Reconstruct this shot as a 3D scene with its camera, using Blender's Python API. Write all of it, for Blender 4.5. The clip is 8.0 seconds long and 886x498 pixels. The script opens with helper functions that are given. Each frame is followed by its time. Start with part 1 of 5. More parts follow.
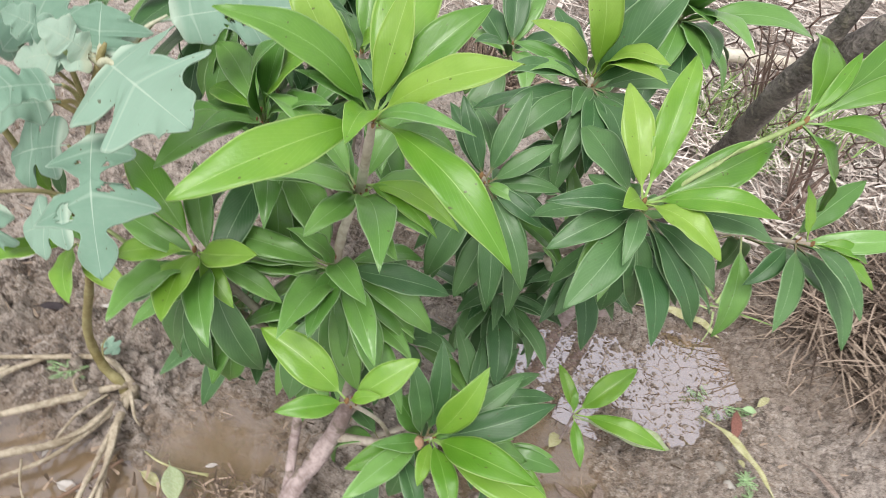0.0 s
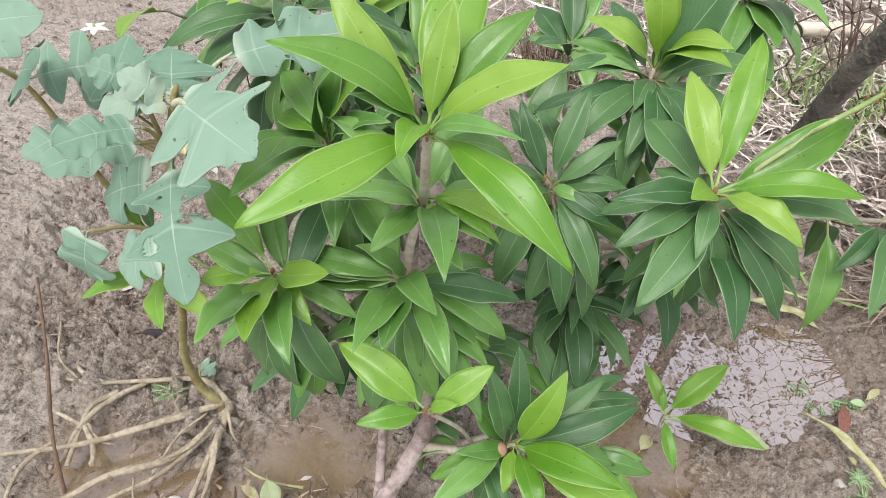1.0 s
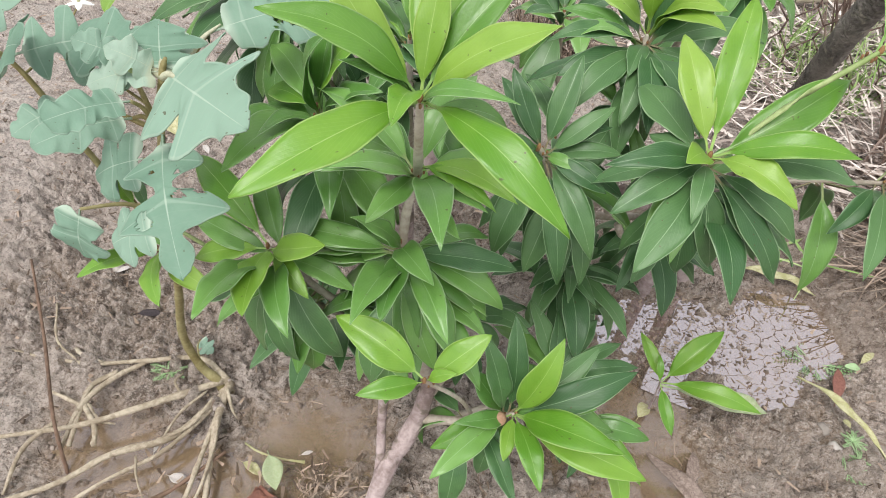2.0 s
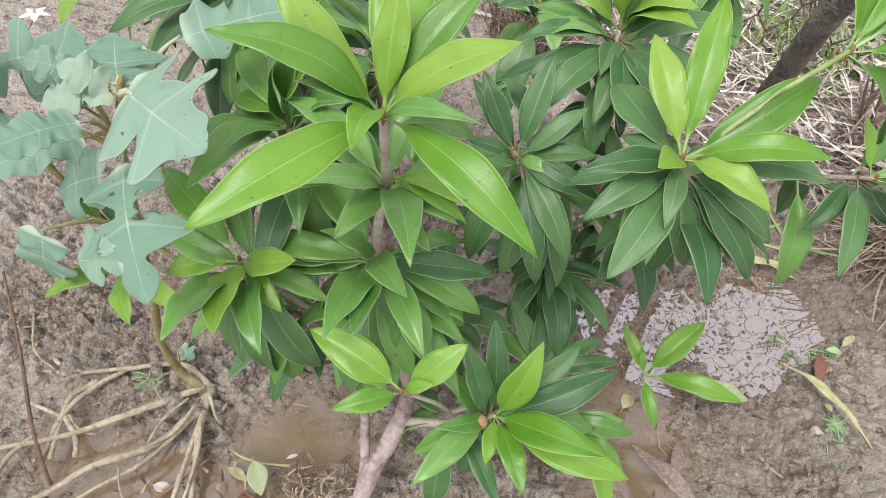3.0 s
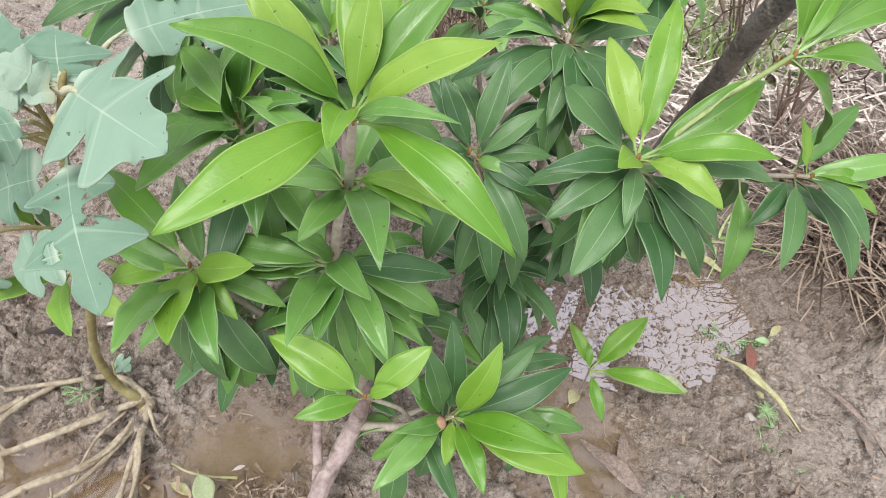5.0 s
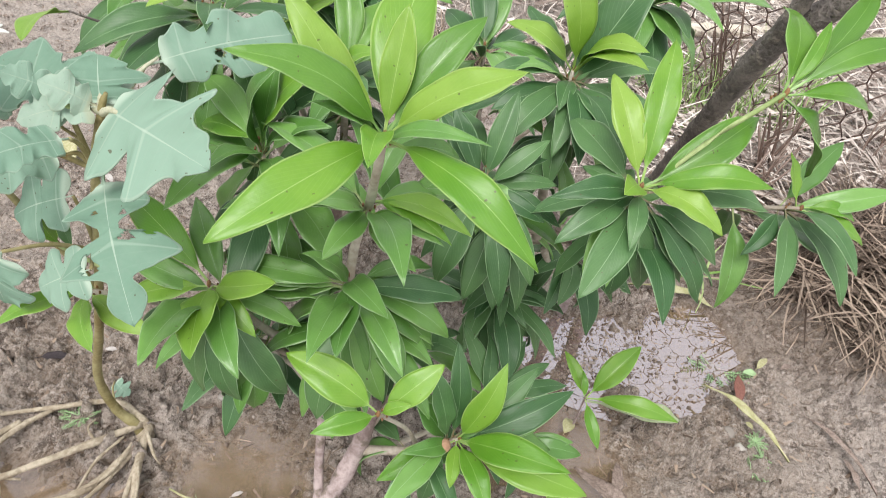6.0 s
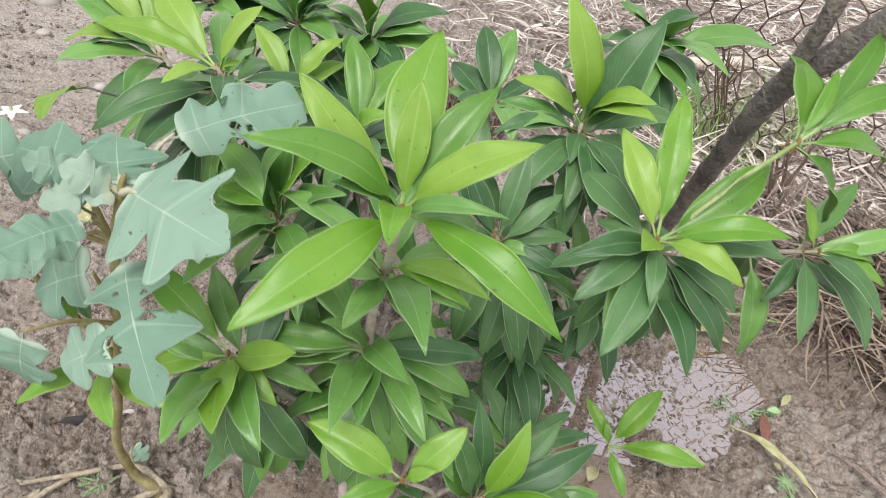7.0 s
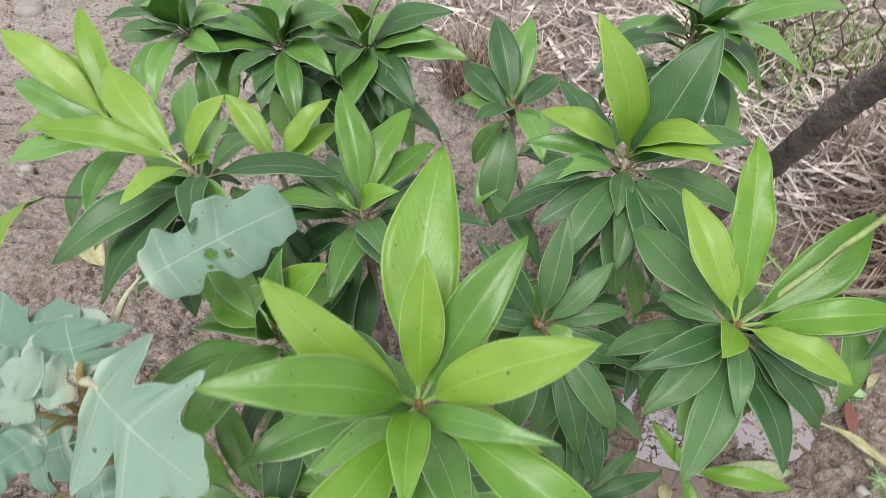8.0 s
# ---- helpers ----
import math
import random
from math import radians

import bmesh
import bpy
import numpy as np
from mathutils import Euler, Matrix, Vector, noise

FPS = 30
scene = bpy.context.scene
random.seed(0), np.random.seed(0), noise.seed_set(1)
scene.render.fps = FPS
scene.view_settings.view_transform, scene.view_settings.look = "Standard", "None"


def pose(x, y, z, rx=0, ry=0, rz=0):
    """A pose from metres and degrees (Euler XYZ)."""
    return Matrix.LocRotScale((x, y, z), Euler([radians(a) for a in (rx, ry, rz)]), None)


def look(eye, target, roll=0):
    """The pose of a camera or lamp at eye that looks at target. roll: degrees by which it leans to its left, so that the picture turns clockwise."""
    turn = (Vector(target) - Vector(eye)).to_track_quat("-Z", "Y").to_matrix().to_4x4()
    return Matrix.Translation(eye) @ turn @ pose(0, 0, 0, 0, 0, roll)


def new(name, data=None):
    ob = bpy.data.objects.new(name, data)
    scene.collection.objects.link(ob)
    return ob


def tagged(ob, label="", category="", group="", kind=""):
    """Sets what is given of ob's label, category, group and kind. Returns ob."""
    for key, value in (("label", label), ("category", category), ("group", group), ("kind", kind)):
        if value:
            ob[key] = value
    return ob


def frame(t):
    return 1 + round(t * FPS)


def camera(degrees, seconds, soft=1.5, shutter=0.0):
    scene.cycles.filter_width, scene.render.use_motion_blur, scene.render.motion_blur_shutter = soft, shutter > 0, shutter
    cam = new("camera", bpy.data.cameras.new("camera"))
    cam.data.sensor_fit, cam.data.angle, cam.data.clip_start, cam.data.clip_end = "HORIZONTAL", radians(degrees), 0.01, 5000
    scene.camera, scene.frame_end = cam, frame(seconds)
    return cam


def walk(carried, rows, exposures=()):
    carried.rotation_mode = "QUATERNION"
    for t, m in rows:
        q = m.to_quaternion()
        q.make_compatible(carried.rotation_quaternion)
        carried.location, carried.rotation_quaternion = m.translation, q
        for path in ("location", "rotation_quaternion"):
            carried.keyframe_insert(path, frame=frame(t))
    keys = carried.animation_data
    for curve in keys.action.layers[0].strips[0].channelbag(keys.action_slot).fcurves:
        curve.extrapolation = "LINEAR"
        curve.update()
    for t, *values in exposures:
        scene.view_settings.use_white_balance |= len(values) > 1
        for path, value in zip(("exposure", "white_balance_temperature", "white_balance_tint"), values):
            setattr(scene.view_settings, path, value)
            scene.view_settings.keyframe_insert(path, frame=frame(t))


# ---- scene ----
cam = camera(66.9, 8.0, soft=0.5, shutter=0.4)
PATH = [
    (0, (0.078, 0.051, 0.912), (-0.031, 1.51, -0.452), 18.2),
    (0.2, (0.08, 0.058, 0.914), (-0.082, 1.517, -0.444), 15.2),
    (0.5, (0.077, 0.06, 0.917), (-0.173, 1.528, -0.419), 12.9),
    (1, (0.091, 0.052, 0.918), (-0.255, 1.45, -0.47), 7.6),
    (1.5, (0.085, 0.039, 0.913), (-0.232, 1.461, -0.458), 8.5),
    (1.7, (0.091, 0.042, 0.912), (-0.24, 1.406, -0.513), 6.7),
    (2.8, (0.094, 0.067, 0.921), (-0.161, 1.429, -0.521), 9.0),
    (3, (0.098, 0.073, 0.924), (-0.171, 1.407, -0.542), 6.5),
    (3.5, (0.104, 0.081, 0.915), (-0.103, 1.416, -0.56), 9.3),
    (4, (0.105, 0.08, 0.916), (-0.059, 1.391, -0.586), 11.4),
    (4.2, (0.099, 0.088, 0.921), (-0.06, 1.377, -0.6), 11.7),
    (5.3, (0.057, 0.056, 0.917), (0.012, 1.473, -0.493), 11.8),
    (5.5, (0.049, 0.046, 0.917), (-0.011, 1.472, -0.484), 12.4),
    (6, (0.047, 0.038, 0.92), (0.009, 1.512, -0.432), 13.4),
    (6.5, (0.057, 0.034, 0.932), (-0.013, 1.553, -0.368), 9.1),
    (7, (0.035, 0.052, 0.936), (-0.054, 1.586, -0.344), 10.0),
    (7.5, (0.01, 0.137, 0.948), (-0.132, 1.638, -0.365), 6.7),
    (8, (0.016, 0.225, 0.973), (-0.151, 1.598, -0.472), 0.9),
]
EXPOSURES = [(0.0, 0.50), (3.0, 0.47), (4.0, 0.48), (5.5, 0.55), (6.5, 0.49), (7.0, 0.41), (7.5, 0.34), (8.0, 0.24)]
walk(cam, [(t, look(eye, target, roll)) for t, eye, target, roll in PATH], EXPOSURES)

# ---- light: a bright overcast sky with a weak, very soft sun ----
SUN_UP, SUN_TURN = radians(60), radians(195)
world = bpy.data.worlds.new("overcast")
scene.world = world
world.use_nodes = True
wn, wl = world.node_tree.nodes, world.node_tree.links
sky = wn.new("ShaderNodeTexSky")
sky.sky_type, sky.sun_disc = "NISHITA", False
sky.sun_elevation, sky.sun_rotation = SUN_UP, SUN_TURN
sky.air_density, sky.dust_density = 1.0, 1.5
hsv = wn.new("ShaderNodeHueSaturation")
hsv.inputs["Saturation"].default_value = 0.22
wl.new(sky.outputs["Color"], hsv.inputs["Color"])
wn["Background"].inputs["Strength"].default_value = 0.228
cloud = wn.new("ShaderNodeMix")
cloud.data_type = "RGBA"
cloud.inputs[0].default_value, cloud.inputs[7].default_value = 0.6, (2.98, 2.96, 2.81, 1)
wl.new(hsv.outputs["Color"], cloud.inputs[6])
wl.new(cloud.outputs[2], wn["Background"].inputs["Color"])
sun = new("sun", bpy.data.lights.new("sun", "SUN"))
sun.data.energy, sun.data.angle, sun.data.color = 1.7, radians(25), (1.0, 0.97, 0.92)
sun.matrix_world = look((0, 0, 0), (-math.sin(SUN_TURN) * math.cos(SUN_UP), -math.cos(SUN_TURN) * math.cos(SUN_UP), -math.sin(SUN_UP)))


# ---- materials ----
def material(name):
    m = bpy.data.materials.new(name)
    m.use_nodes = True
    return m, m.node_tree.nodes, m.node_tree.links


def mixer(n, l, fac, a, b, blend="MIX"):
    """A colour mix; each of fac, a and b is a socket or a value."""
    x = n.new("ShaderNodeMix")
    x.data_type, x.blend_type = "RGBA", blend
    for socket, v in ((x.inputs[0], fac), (x.inputs[6], a), (x.inputs[7], b)):
        if isinstance(v, bpy.types.NodeSocket):
            l.new(v, socket)
        else:
            socket.default_value = v if isinstance(v, (int, float)) else (*v, 1)
    return x.outputs[2]


def maths(n, l, op, a, b=0.0, c=0.0):
    x = n.new("ShaderNodeMath")
    x.operation = op
    for socket, v in zip(x.inputs, (a, b, c)):
        if isinstance(v, bpy.types.NodeSocket):
            l.new(v, socket)
        else:
            socket.default_value = v
    return x.outputs[0]


def ramp(n, l, value, lo, hi):
    """0 at lo, 1 at hi, smooth between."""
    x = n.new("ShaderNodeMapRange")
    x.interpolation_type = "SMOOTHSTEP"
    l.new(value, x.inputs["Value"])
    x.inputs["From Min"].default_value, x.inputs["From Max"].default_value = lo, hi
    return x.outputs["Result"]


def grain(n, l, scale, detail=4.0, coords=None, rough=0.55):
    x = n.new("ShaderNodeTexNoise")
    x.inputs["Scale"].default_value, x.inputs["Detail"].default_value, x.inputs["Roughness"].default_value = scale, detail, rough
    if coords is None:
        coords = n.new("ShaderNodeTexCoord").outputs["Object"]
    l.new(coords, x.inputs["Vector"])
    return x.outputs["Fac"]


def bump(n, l, height, strength, distance, bsdf):
    x = n.new("ShaderNodeBump")
    x.inputs["Strength"].default_value, x.inputs["Distance"].default_value = strength, distance
    l.new(height, x.inputs["Height"])
    l.new(x.outputs["Normal"], bsdf.inputs["Normal"])
    return x.outputs["Normal"]


def leaf_material(name, dark, light, rib, rough, clear, dusty=0.0, veins=110.0, stalk=None, lobed=False, gloss=0.72):
    """A leaf: pale midrib and side veins by its own coordinates, mottling, light coming through."""
    m, n, l = material(name)
    p = n["Principled BSDF"]
    uv = n.new("ShaderNodeUVMap").outputs["UV"]
    xyz = n.new("ShaderNodeSeparateXYZ")
    l.new(uv, xyz.inputs[0])
    off = maths(n, l, "ABSOLUTE", maths(n, l, "SUBTRACT", xyz.outputs["X"], 0.5))
    rnd = n.new("ShaderNodeObjectInfo").outputs["Random"]
    obj = n.new("ShaderNodeTexCoord").outputs["Object"]
    shift = n.new("ShaderNodeVectorMath")
    l.new(obj, shift.inputs[0])
    l.new(rnd, shift.inputs[1])
    blotch = grain(n, l, 4.0, 3.0, shift.outputs[0])
    fine = grain(n, l, 45.0, 3.0, shift.outputs[0])
    tone = maths(n, l, "ADD", maths(n, l, "MULTIPLY", blotch, 0.7), maths(n, l, "MULTIPLY", rnd, 0.55))
    col = mixer(n, l, ramp(n, l, tone, 0.25, 0.95), dark, light)
    col = mixer(n, l, maths(n, l, "MULTIPLY", fine, 0.22), col, tuple(0.55 * c for c in dark))
    if dusty:
        col = mixer(n, l, maths(n, l, "MULTIPLY", ramp(n, l, fine, 0.35, 0.75), dusty), col, (0.5, 0.55, 0.5))
    if lobed:
        net = n.new("ShaderNodeUVMap")
        net.uv_map = "veins"
        arm = n.new("ShaderNodeSeparateXYZ")
        l.new(net.outputs["UV"], arm.inputs[0])
        main_arm = maths(n, l, "SUBTRACT", 1.0, ramp(n, l, arm.outputs["X"], 0.003, 0.011))
        fork = maths(n, l, "SINE", maths(n, l, "MULTIPLY", arm.outputs["Y"], 95.0))
        vein = maths(n, l, "MAXIMUM", main_arm, maths(n, l, "MULTIPLY", ramp(n, l, fork, 0.95, 1.0), 0.13))
        col = mixer(n, l, maths(n, l, "MULTIPLY", vein, 0.26), col, rib)
    else:
        vein = maths(n, l, "SINE", maths(n, l, "ADD", maths(n, l, "MULTIPLY", xyz.outputs["Y"], veins), maths(n, l, "MULTIPLY", off, -0.68 * veins)))
        vein = ramp(n, l, vein, 0.75, 1.0)
        col = mixer(n, l, maths(n, l, "MULTIPLY", vein, 0.06), col, rib)
    mid = maths(n, l, "SUBTRACT", 1.0, ramp(n, l, off, 0.004, 0.013))
    col = mixer(n, l, maths(n, l, "MULTIPLY", mid, 0.55), col, rib)
    foot = maths(n, l, "SUBTRACT", 1.0, ramp(n, l, xyz.outputs["Y"], 0.11, 0.19))
    col = mixer(n, l, maths(n, l, "MULTIPLY", foot, 0.75), col, stalk or rib)
    edge = ramp(n, l, off, 0.464, 0.482)
    col = mixer(n, l, maths(n, l, "MULTIPLY", edge, 0.25 if dusty else 0.7), col, rib)
    spot = ramp(n, l, grain(n, l, 30.0, 1.0, shift.outputs[0]), 0.745, 0.78)
    col = mixer(n, l, maths(n, l, "MULTIPLY", spot, 0.75), col, (0.08, 0.05, 0.02))
    l.new(col, p.inputs["Base Color"])
    l.new(maths(n, l, "ADD", maths(n, l, "MULTIPLY", blotch, 0.22), rough - 0.11), p.inputs["Roughness"])
    p.inputs["Specular IOR Level"].default_value = 0.35 if dusty else gloss
    quilt = grain(n, l, 11.0, 2.0, shift.outputs[0])
    h = maths(n, l, "ADD", maths(n, l, "MULTIPLY", vein, -0.2), maths(n, l, "MULTIPLY", fine, 0.5))
    h = maths(n, l, "ADD", h, maths(n, l, "MULTIPLY", quilt, 1.3))
    bump(n, l, h, 0.16, 0.002, p)
    back = n.new("ShaderNodeBsdfTranslucent")
    l.new(mixer(n, l, 0.6, col, light), back.inputs["Color"])
    both = n.new("ShaderNodeMixShader")
    both.inputs[0].default_value = clear
    l.new(p.outputs[0], both.inputs[1])
    l.new(back.outputs[0], both.inputs[2])
    l.new(both.outputs[0], n["Material Output"].inputs["Surface"])
    return m


def rough_material(name, a, b, scale, rough=0.75, depth=0.004, c=None, stretch=None, islands=False, objects=False):
    """Two or three colours in two sizes of grain, with relief; stretch: coordinates scaled along the grain."""
    m, n, l = material(name)
    p = n["Principled BSDF"]
    co = n.new("ShaderNodeTexCoord").outputs["Object"]
    if stretch:
        mp = n.new("ShaderNodeMapping")
        mp.inputs["Scale"].default_value = stretch
        l.new(co, mp.inputs["Vector"])
        co = mp.outputs["Vector"]
    big, small = grain(n, l, scale, 3.0, co), grain(n, l, scale * 9, 5.0, co)
    f = maths(n, l, "ADD", maths(n, l, "MULTIPLY", big, 0.6), maths(n, l, "MULTIPLY", small, 0.4))
    if islands:
        f = maths(n, l, "ADD", maths(n, l, "MULTIPLY", f, 0.4), maths(n, l, "MULTIPLY", n.new("ShaderNodeNewGeometry").outputs["Random Per Island"], 0.6))
    if objects:
        f = maths(n, l, "ADD", maths(n, l, "MULTIPLY", f, 0.6), maths(n, l, "MULTIPLY", n.new("ShaderNodeObjectInfo").outputs["Random"], 0.4))
    col = mixer(n, l, ramp(n, l, f, 0.2, 0.8) if islands else ramp(n, l, f, 0.36, 0.64), a, b)
    if c:
        col = mixer(n, l, ramp(n, l, grain(n, l, scale * 2.7, 4.0, co), 0.55, 0.68), col, c)
    l.new(col, p.inputs["Base Color"])
    p.inputs["Roughness"].default_value = rough
    bump(n, l, small, 0.8, depth, p)
    return m


YOUNG = leaf_material("leaf_young", (0.120, 0.322, 0.022), (0.250, 0.465, 0.050), (0.50, 0.70, 0.24), 0.38, 0.26)
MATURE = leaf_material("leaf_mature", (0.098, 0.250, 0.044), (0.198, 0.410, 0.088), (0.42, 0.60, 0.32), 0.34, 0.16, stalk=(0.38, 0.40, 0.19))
# dark green of old leaves, also painting in the shade of inner whorls
OLD_SHADED = leaf_material("leaf_old", (0.040, 0.118, 0.036), (0.110, 0.230, 0.078), (0.36, 0.52, 0.30), 0.42, 0.09, stalk=(0.33, 0.235, 0.15), gloss=0.5)
LIME = leaf_material("leaf_lime", (0.21, 0.405, 0.036), (0.36, 0.56, 0.092), (0.55, 0.72, 0.24), 0.4, 0.3)
DEEP = leaf_material("leaf_deep", (0.085, 0.235, 0.022), (0.165, 0.36, 0.042), (0.36, 0.56, 0.20), 0.36, 0.2)
TONES = (YOUNG, MATURE, OLD_SHADED, LIME, DEEP)
DUSTY = leaf_material("leaf_dusty", (0.185, 0.325, 0.235), (0.30, 0.45, 0.35), (0.56, 0.67, 0.56), 0.7, 0.2, 0.08, lobed=True)
WOOLLY = leaf_material("leaf_woolly", (0.36, 0.50, 0.40), (0.56, 0.68, 0.57), (0.60, 0.63, 0.48), 0.8, 0.25, 0.3, lobed=True)
FELT = rough_material("stalk_felted", (0.36, 0.36, 0.25), (0.58, 0.57, 0.43), 40, 0.85, 0.0006)
BARK_PINK = rough_material("bark_young", (0.24, 0.175, 0.165), (0.53, 0.43, 0.425), 16, 0.8, 0.004, (0.20, 0.16, 0.13))
BARK_GREEN = rough_material("twig_green", (0.34, 0.28, 0.225), (0.56, 0.51, 0.44), 20, 0.7, 0.001)
BARK_GREY = rough_material("bark_grey", (0.115, 0.100, 0.094), (0.29, 0.255, 0.235), 26, 0.85, 0.010, (0.32, 0.28, 0.24))
BARK_DEAD = rough_material("wood_dead", (0.28, 0.225, 0.16), (0.54, 0.465, 0.365), 22, 0.8, 0.003, (0.30, 0.245, 0.18))
STALK = rough_material("stalk_green", (0.22, 0.30, 0.10), (0.40, 0.48, 0.22), 20, 0.6, 0.0006)
STEM_EGG = rough_material("stem_woody_green", (0.20, 0.16, 0.06), (0.36, 0.32, 0.16), 18, 0.75, 0.001)
BUD = rough_material("bud_rust", (0.15, 0.07, 0.03), (0.31, 0.17, 0.07), 60, 0.6, 0.0006)
FRUIT = rough_material("fruit_scurfy", (0.34, 0.19, 0.12), (0.50, 0.31, 0.21), 40, 0.8, 0.0006)
STRAW = rough_material("straw", (0.20, 0.148, 0.124), (0.84, 0.75, 0.695), 20, 0.7, 0.0006, islands=True)
STRAW_DARK = rough_material("straw_wet", (0.07, 0.046, 0.034), (0.47, 0.365, 0.29), 20, 0.75, 0.0006, islands=True)
LITTER = rough_material("litter", (0.07, 0.045, 0.03), (0.40, 0.30, 0.23), 30, 0.6, 0.0006, islands=True)
BAMBOO = rough_material("bamboo_bleached", (0.60, 0.53, 0.44), (0.80, 0.74, 0.64), 8, 0.5, 0.001, (0.30, 0.24, 0.17), (0.3, 1, 1))
WIRE = rough_material("wire_rusty", (0.055, 0.036, 0.03), (0.15, 0.095, 0.075), 60, 0.75, 0.0006)
DRY_YELLOW = rough_material("leaf_blade_yellow", (0.36, 0.35, 0.16), (0.53, 0.51, 0.32), 12, 0.6, 0.0005, (0.34, 0.27, 0.16))
DRY_BROWN = rough_material("leaf_dry_brown", (0.19, 0.135, 0.11), (0.38, 0.30, 0.265), 25, 0.6, 0.0008, (0.12, 0.08, 0.065))
DRY_RED = rough_material("leaf_dry_red", (0.18, 0.065, 0.05), (0.29, 0.13, 0.10), 25, 0.6, 0.0006)
DRY_BLACK = rough_material("leaf_rotten", (0.02, 0.014, 0.018), (0.05, 0.035, 0.04), 40, 0.5, 0.0006)
FERN = rough_material("weed_green", (0.27, 0.44, 0.20), (0.46, 0.62, 0.36), 60, 0.6, 0.0003, islands=True)
GRASS = rough_material("grass_green", (0.16, 0.30, 0.06), (0.40, 0.50, 0.22), 30, 0.6, 0.0004, islands=True)
PETAL = rough_material("petal_white", (0.78, 0.78, 0.74), (0.88, 0.88, 0.86), 80, 0.6, 0.0002)
PAPER = rough_material("scrap_white", (0.46, 0.42, 0.40), (0.64, 0.60, 0.58), 40, 0.6, 0.0004, (0.45, 0.40, 0.38))
WILTED = rough_material("leaf_wilted", (0.30, 0.38, 0.20), (0.44, 0.50, 0.32), 30, 0.65, 0.0006, (0.36, 0.33, 0.17))
BRICK_RED = rough_material("brick_red", (0.20, 0.085, 0.06), (0.34, 0.15, 0.11), 25, 0.8, 0.003, (0.11, 0.085, 0.075))
WOOD_BROWN = rough_material("twig_brown", (0.10, 0.06, 0.04), (0.22, 0.14, 0.10), 20, 0.8, 0.001)
STONE = rough_material("pebble", (0.30, 0.265, 0.24), (0.52, 0.48, 0.45), 30, 0.7, 0.001, objects=True)


def mud_material():
    m, n, l = material("mud")
    p = n["Principled BSDF"]
    co = n.new("ShaderNodeTexCoord").outputs["Object"]
    big, mid_, small = grain(n, l, 2.2, 4, co), grain(n, l, 38, 6, co, 0.7), grain(n, l, 150, 6, co, 0.75)
    tiny = grain(n, l, 430, 3, co, 0.7)
    crumb = n.new("ShaderNodeTexVoronoi")
    crumb.inputs["Scale"].default_value = 95
    warp = n.new("ShaderNodeVectorMath")
    warp.operation = "MULTIPLY_ADD"
    tint = n.new("ShaderNodeTexNoise")
    tint.inputs["Scale"].default_value = 40
    l.new(co, tint.inputs["Vector"])
    l.new(tint.outputs["Color"], warp.inputs[0])
    warp.inputs[1].default_value = (0.03, 0.03, 0.03)
    l.new(co, warp.inputs[2])
    l.new(warp.outputs[0], crumb.inputs["Vector"])
    col = mixer(n, l, ramp(n, l, big, 0.38, 0.62), (0.37, 0.288, 0.232), (0.56, 0.475, 0.425))
    # shadows between lumps and pale highlights on them, painted into the mud's colour
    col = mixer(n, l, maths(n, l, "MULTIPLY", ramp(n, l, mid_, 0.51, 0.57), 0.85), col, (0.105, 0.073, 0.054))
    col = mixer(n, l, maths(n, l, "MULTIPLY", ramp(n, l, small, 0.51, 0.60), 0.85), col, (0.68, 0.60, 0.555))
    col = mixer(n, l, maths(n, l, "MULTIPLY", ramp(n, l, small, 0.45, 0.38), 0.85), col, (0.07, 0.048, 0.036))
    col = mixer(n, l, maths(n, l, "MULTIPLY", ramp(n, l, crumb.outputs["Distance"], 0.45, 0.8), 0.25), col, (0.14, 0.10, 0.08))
    silt = ramp(n, l, grain(n, l, 8, 5, co, 0.65), 0.50, 0.60)
    col = mixer(n, l, maths(n, l, "MULTIPLY", silt, 0.55), col, (0.53, 0.448, 0.395))
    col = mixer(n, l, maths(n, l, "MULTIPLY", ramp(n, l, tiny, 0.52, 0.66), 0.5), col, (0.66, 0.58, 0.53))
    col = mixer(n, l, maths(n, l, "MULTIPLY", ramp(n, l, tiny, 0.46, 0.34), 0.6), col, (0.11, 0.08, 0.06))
    away = n.new("ShaderNodeVectorMath")
    away.operation = "DISTANCE"
    l.new(co, away.inputs[0])
    away.inputs[1].default_value = (0.02, 0.50, 0.0)
    dry = ramp(n, l, maths(n, l, "ADD", away.outputs["Value"], maths(n, l, "MULTIPLY", big, 0.5)), 0.85, 1.35)
    col = mixer(n, l, maths(n, l, "MULTIPLY", dry, 0.26), col, (0.61, 0.54, 0.51))
    xyz = n.new("ShaderNodeSeparateXYZ")
    l.new(co, xyz.inputs[0])
    wet = ramp(n, l, maths(n, l, "ADD", xyz.outputs["Z"], maths(n, l, "MULTIPLY", big, 0.012)), 0.018, -0.004)
    col = mixer(n, l, maths(n, l, "MULTIPLY", wet, 0.7), col, (0.29, 0.20, 0.13))
    ring = n.new("ShaderNodeMapping")
    ring.inputs["Location"].default_value, ring.inputs["Scale"].default_value = (-2.0, -4.25, 0), (2.6, 3.8, 0)
    l.new(co, ring.inputs["Vector"])
    reach = n.new("ShaderNodeVectorMath")
    reach.operation = "LENGTH"
    l.new(ring.outputs["Vector"], reach.inputs[0])
    soak = ramp(n, l, maths(n, l, "ADD", reach.outputs["Value"], maths(n, l, "MULTIPLY", grain(n, l, 6, 5, co), 0.8)), 1.5, 1.0)
    col = mixer(n, l, maths(n, l, "MULTIPLY", soak, 0.5), col, (0.17, 0.115, 0.075))
    wet = maths(n, l, "MAXIMUM", wet, soak)
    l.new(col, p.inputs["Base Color"])
